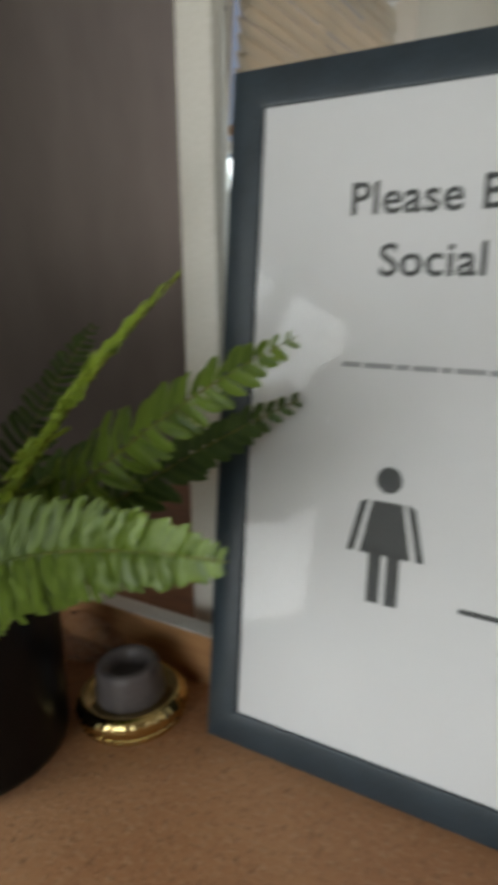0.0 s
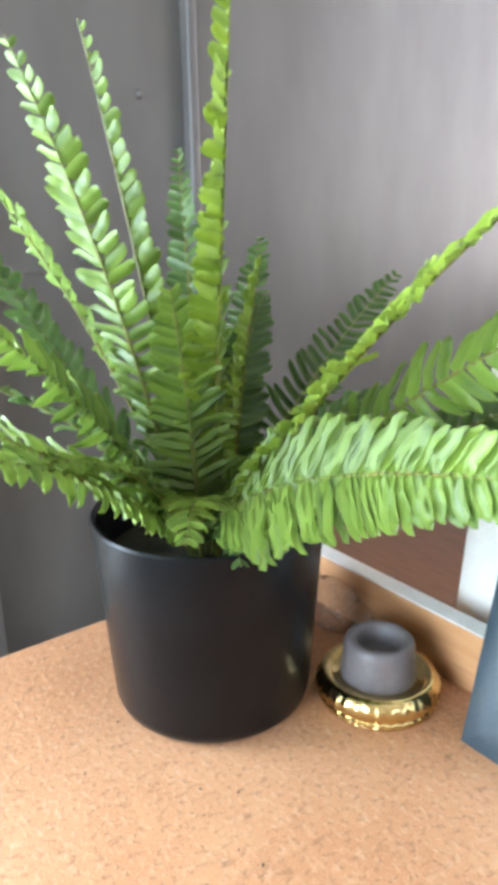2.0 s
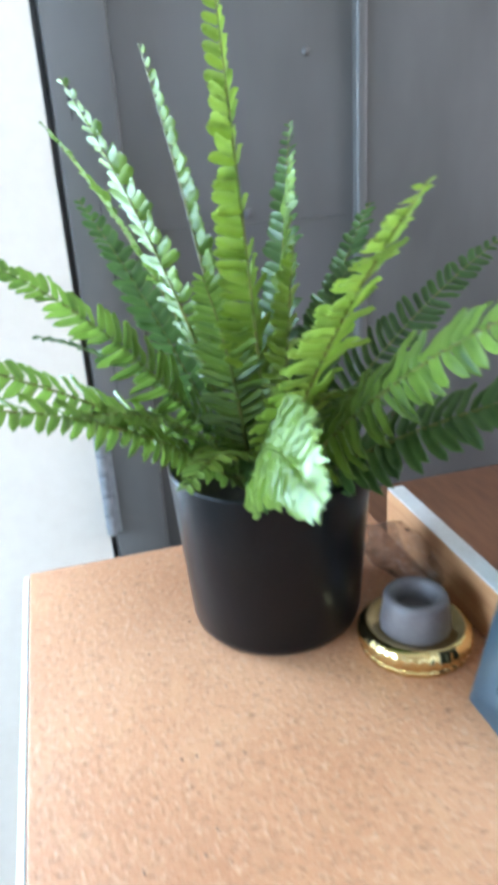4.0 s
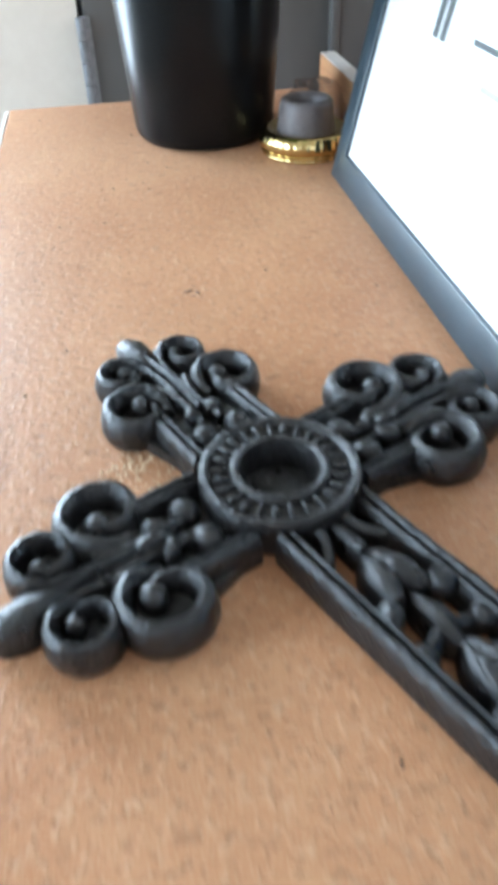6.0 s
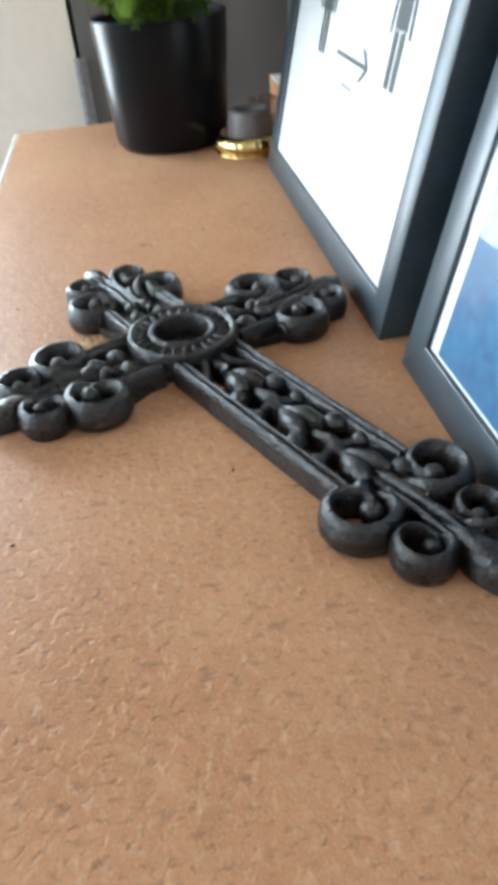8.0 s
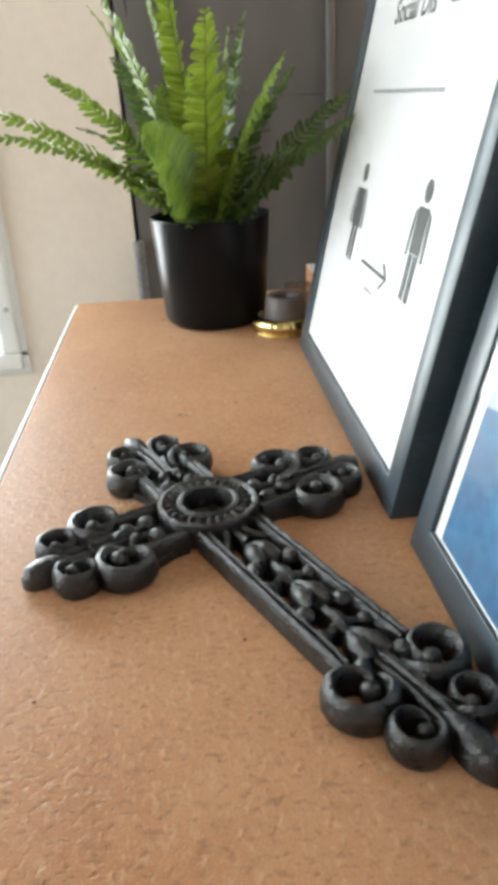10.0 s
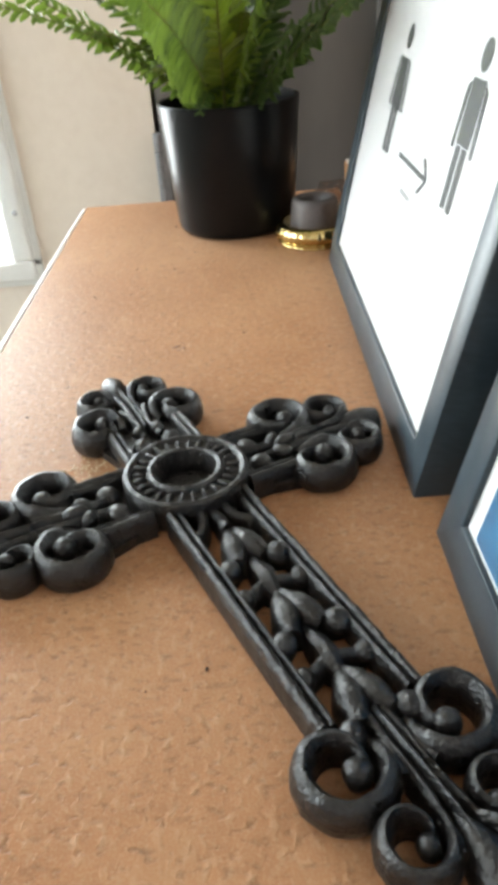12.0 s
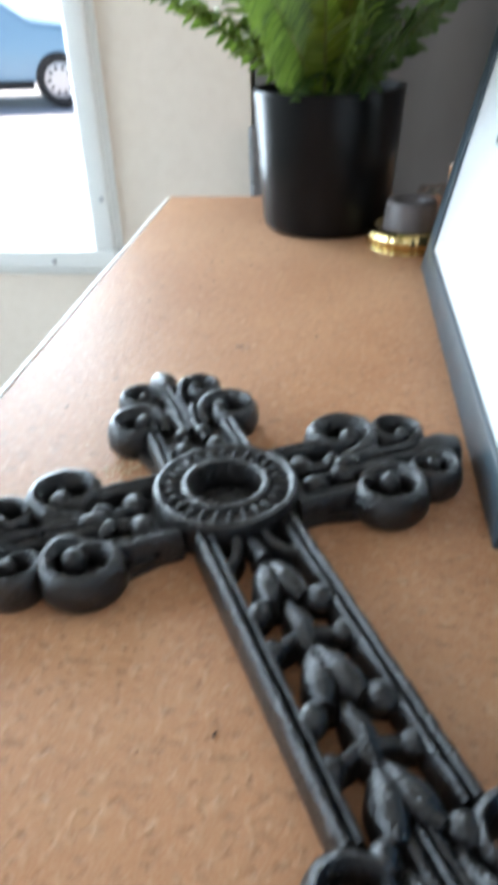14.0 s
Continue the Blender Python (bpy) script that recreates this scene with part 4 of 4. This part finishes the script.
# foot, top and the two side arms
lily_end(0.0, 0.1465, 0.1710, 0.1990, 0.0176, 0.0128, 0.0150, 0.0112, False)
lily_end(math.pi, 0.0600, 0.0835, 0.1095, 0.0195, 0.0135, 0.0140, 0.0108, True)
for side in (math.pi / 2, -math.pi / 2):
    lily_end(side, 0.0560, 0.0780, 0.1010, 0.0195, 0.0138, 0.0155, 0.0118, True)
rails(0.0, 0.022, 0.134, 0.0154)
rails(math.pi, 0.022, 0.050, 0.0165)
for side in (math.pi / 2, -math.pi / 2):
    rails(side, 0.022, 0.046, 0.0165)
    for s in (-1, 1):
        x, y = turned([(0.033, s * 0.007)], side)[0]
        part("bead", blob((x, y, 0.0075), 0.0052, (1.1, 0.9, 0.9), 0.6), IRON, cross, smooth=60)
        x, y = turned([(0.0445, s * 0.0050)], side)[0]
        part("bead", blob((x, y, 0.0088), 0.0038, (1.3, 0.8, 1.0), side + s * 0.7), IRON, cross, smooth=60)
    x, y = turned([(0.0490, 0.0)], side)[0]
    part("bead", blob((x, y, 0.0100), 0.0040, (1.5, 0.75, 0.9), side), IRON, cross, smooth=60)
for s in (-1, 1):
    x, y = turned([(0.034, s * 0.007)], math.pi)[0]
    part("bead", blob((x, y, 0.0075), 0.0050), IRON, cross, smooth=60)
    x, y = turned([(0.046, s * 0.0045)], math.pi)[0]
    part("bead", blob((x, y, 0.0085), 0.0036), IRON, cross, smooth=60)

# openwork in the long shaft: broad lily buds on thick stems, held to the rails by rounded knuckles
curve_rib((0.0250, 0.0), (0.0320, 0.0004), (0.0400, 0.0), 0.0, 0.0050, 0.0058, H * 0.70, H * 0.86, "stem")
for s in (-1, 1):
    curve_rib((0.0245, s * 0.0050), (0.0330, s * 0.0048), (0.0385, s * 0.0135), 0.0, 0.0050, 0.0046, H * 0.80, H * 0.62, "stem")
for a in (0.0520, 0.0910, 0.1290):
    n = 14
    for s in (-1, 1):
        pts = [(a - 0.0120 + 0.0200 * i / n, s * (0.0010 + 0.0046 * (i / n) ** 1.3)) for i in range(n + 1)]
        ws = [0.0024 + 0.0080 * math.sin(math.pi * 0.86 * (i / n) ** 0.9) for i in range(n + 1)]
        part("petal", sweep(pts, ws, 0.001, [H * (0.68 + 0.28 * math.sin(math.pi * 0.8 * (i / n))) for i in range(n + 1)], 7), IRON, cross, smooth=38)
        curve_rib((a + 0.0045, s * 0.0055), (a + 0.0100, s * 0.0085), (a + 0.0085, s * 0.0150), 0.0, 0.0058, 0.0056, H * 0.82, H * 0.66, "knuckle")
        part("bud", blob((a + 0.0098, s * 0.0100, 0.0086), 0.0042, (1.2, 1.0, 1.0), s * 0.5), IRON, cross, smooth=60)
        if a < 0.125:
            curve_rib((a + 0.0205, s * 0.0020), (a + 0.0225, s * 0.0080), (a + 0.0250, s * 0.0150), 0.0, 0.0050, 0.0052, H * 0.70, H * 0.58, "knuckle")
            part("bud", blob((a + 0.0238, s * 0.0112, 0.0076), 0.0038, (1.1, 1.0, 0.9)), IRON, cross, smooth=60)
    if a < 0.125:
        pts = [(a + 0.0040 + 0.0240 * i / n, 0.0003 * math.sin(i)) for i in range(n + 1)]
        ws = [0.0038 + 0.0052 * math.sin(math.pi * (i / n) ** 1.5) for i in range(n + 1)]
        part("stem", sweep(pts, ws, 0.001, [H * (0.58 + 0.26 * math.sin(math.pi * (i / n) ** 1.1)) for i in range(n + 1)], 5), IRON, cross, smooth=28)

ring = part("ring", lathe([(0.0125, 0.0006), (0.0262, 0.0006), (0.0268, 0.0030), (0.0268, 0.0125), (0.0262, 0.0142), (0.0248, 0.0148), (0.0234, 0.0142), (0.0226, 0.0128), (0.0170, 0.0128), (0.0162, 0.0146), (0.0148, 0.0152), (0.0134, 0.0146), (0.0128, 0.0130), (0.0125, 0.0006)], 72), IRON, cross, "fluted iron ring", 40)
for k in range(26):
    a = 2 * math.pi * k / 26
    bm = blob((0, 0, 0), 0.0033, (1.05, 0.32, 0.55), 0, 10, 6)
    bmesh.ops.transform(bm, matrix=Matrix.Rotation(a, 4, "Z") @ Matrix.Translation((0.0198, 0, 0.0130)), verts=bm.verts[:])
    part("flute", bm, IRON, ring, smooth=60)
part("ring_floor", lathe([(0, 0.0010), (0.0130, 0.0010), (0.0130, 0.0036), (0.0060, 0.0032), (0, 0.0030)], 40), IRON, ring, "dark plate closing the ring", 40)
part("cross_bar", box(-0.0070, 0.0118, -0.0072, 0.0062, 0.0030, 0.0066, 0.0012), IRON, ring, smooth=40)

# the casting is uneven all over
for piece in cross.children_recursive:
    for v in piece.data.vertices:
        k = noise.noise(v.co * 260) * 0.00042 + noise.noise(v.co * 700 + Vector((5, 2, 1))) * 0.00016
        v.co += v.normal * k * min(1.0, v.co.z / 0.003)

# ---- crumbs of board dust ----
CRUMB = surface("pale_wood_dust", (0.62, 0.45, 0.28), (0.75, 0.58, 0.40), 0.8, scale=200, bump=0.1)
DARK_CRUMB = surface("dark_grit", (0.02, 0.012, 0.008), (0.05, 0.03, 0.02), 0.8, scale=200, bump=0.1)
rg = random.Random(21)


def crumbs(name, label, mat, spots):
    bm = bmesh.new()
    for x, y, r in spots:
        q = bmesh.ops.create_icosphere(bm, subdivisions=1, radius=r)["verts"]
        a = rg.uniform(0, 3.1)
        bmesh.ops.transform(bm, matrix=Matrix.Translation((x, y, r * 0.35)) @ Matrix.Rotation(a, 4, "Z") @ Matrix.Diagonal((1.5, 0.8, 0.6, 1)), verts=q)
    return tagged(link(name, bm, mat), label, "crumbs", kind="stuff")


crumbs("sawdust", "pale wood dust scattered beside the iron cross", CRUMB, [(-0.138 + rg.gauss(0, 0.010), -0.262 + rg.gauss(0, 0.009), rg.uniform(0.0003, 0.0007)) for _ in range(160)])
crumbs("grit", "dark grit specks on the board", DARK_CRUMB, [(rg.uniform(-0.21, -0.01), rg.uniform(-0.42, 0.19), rg.uniform(0.0003, 0.0008)) for _ in range(46)])
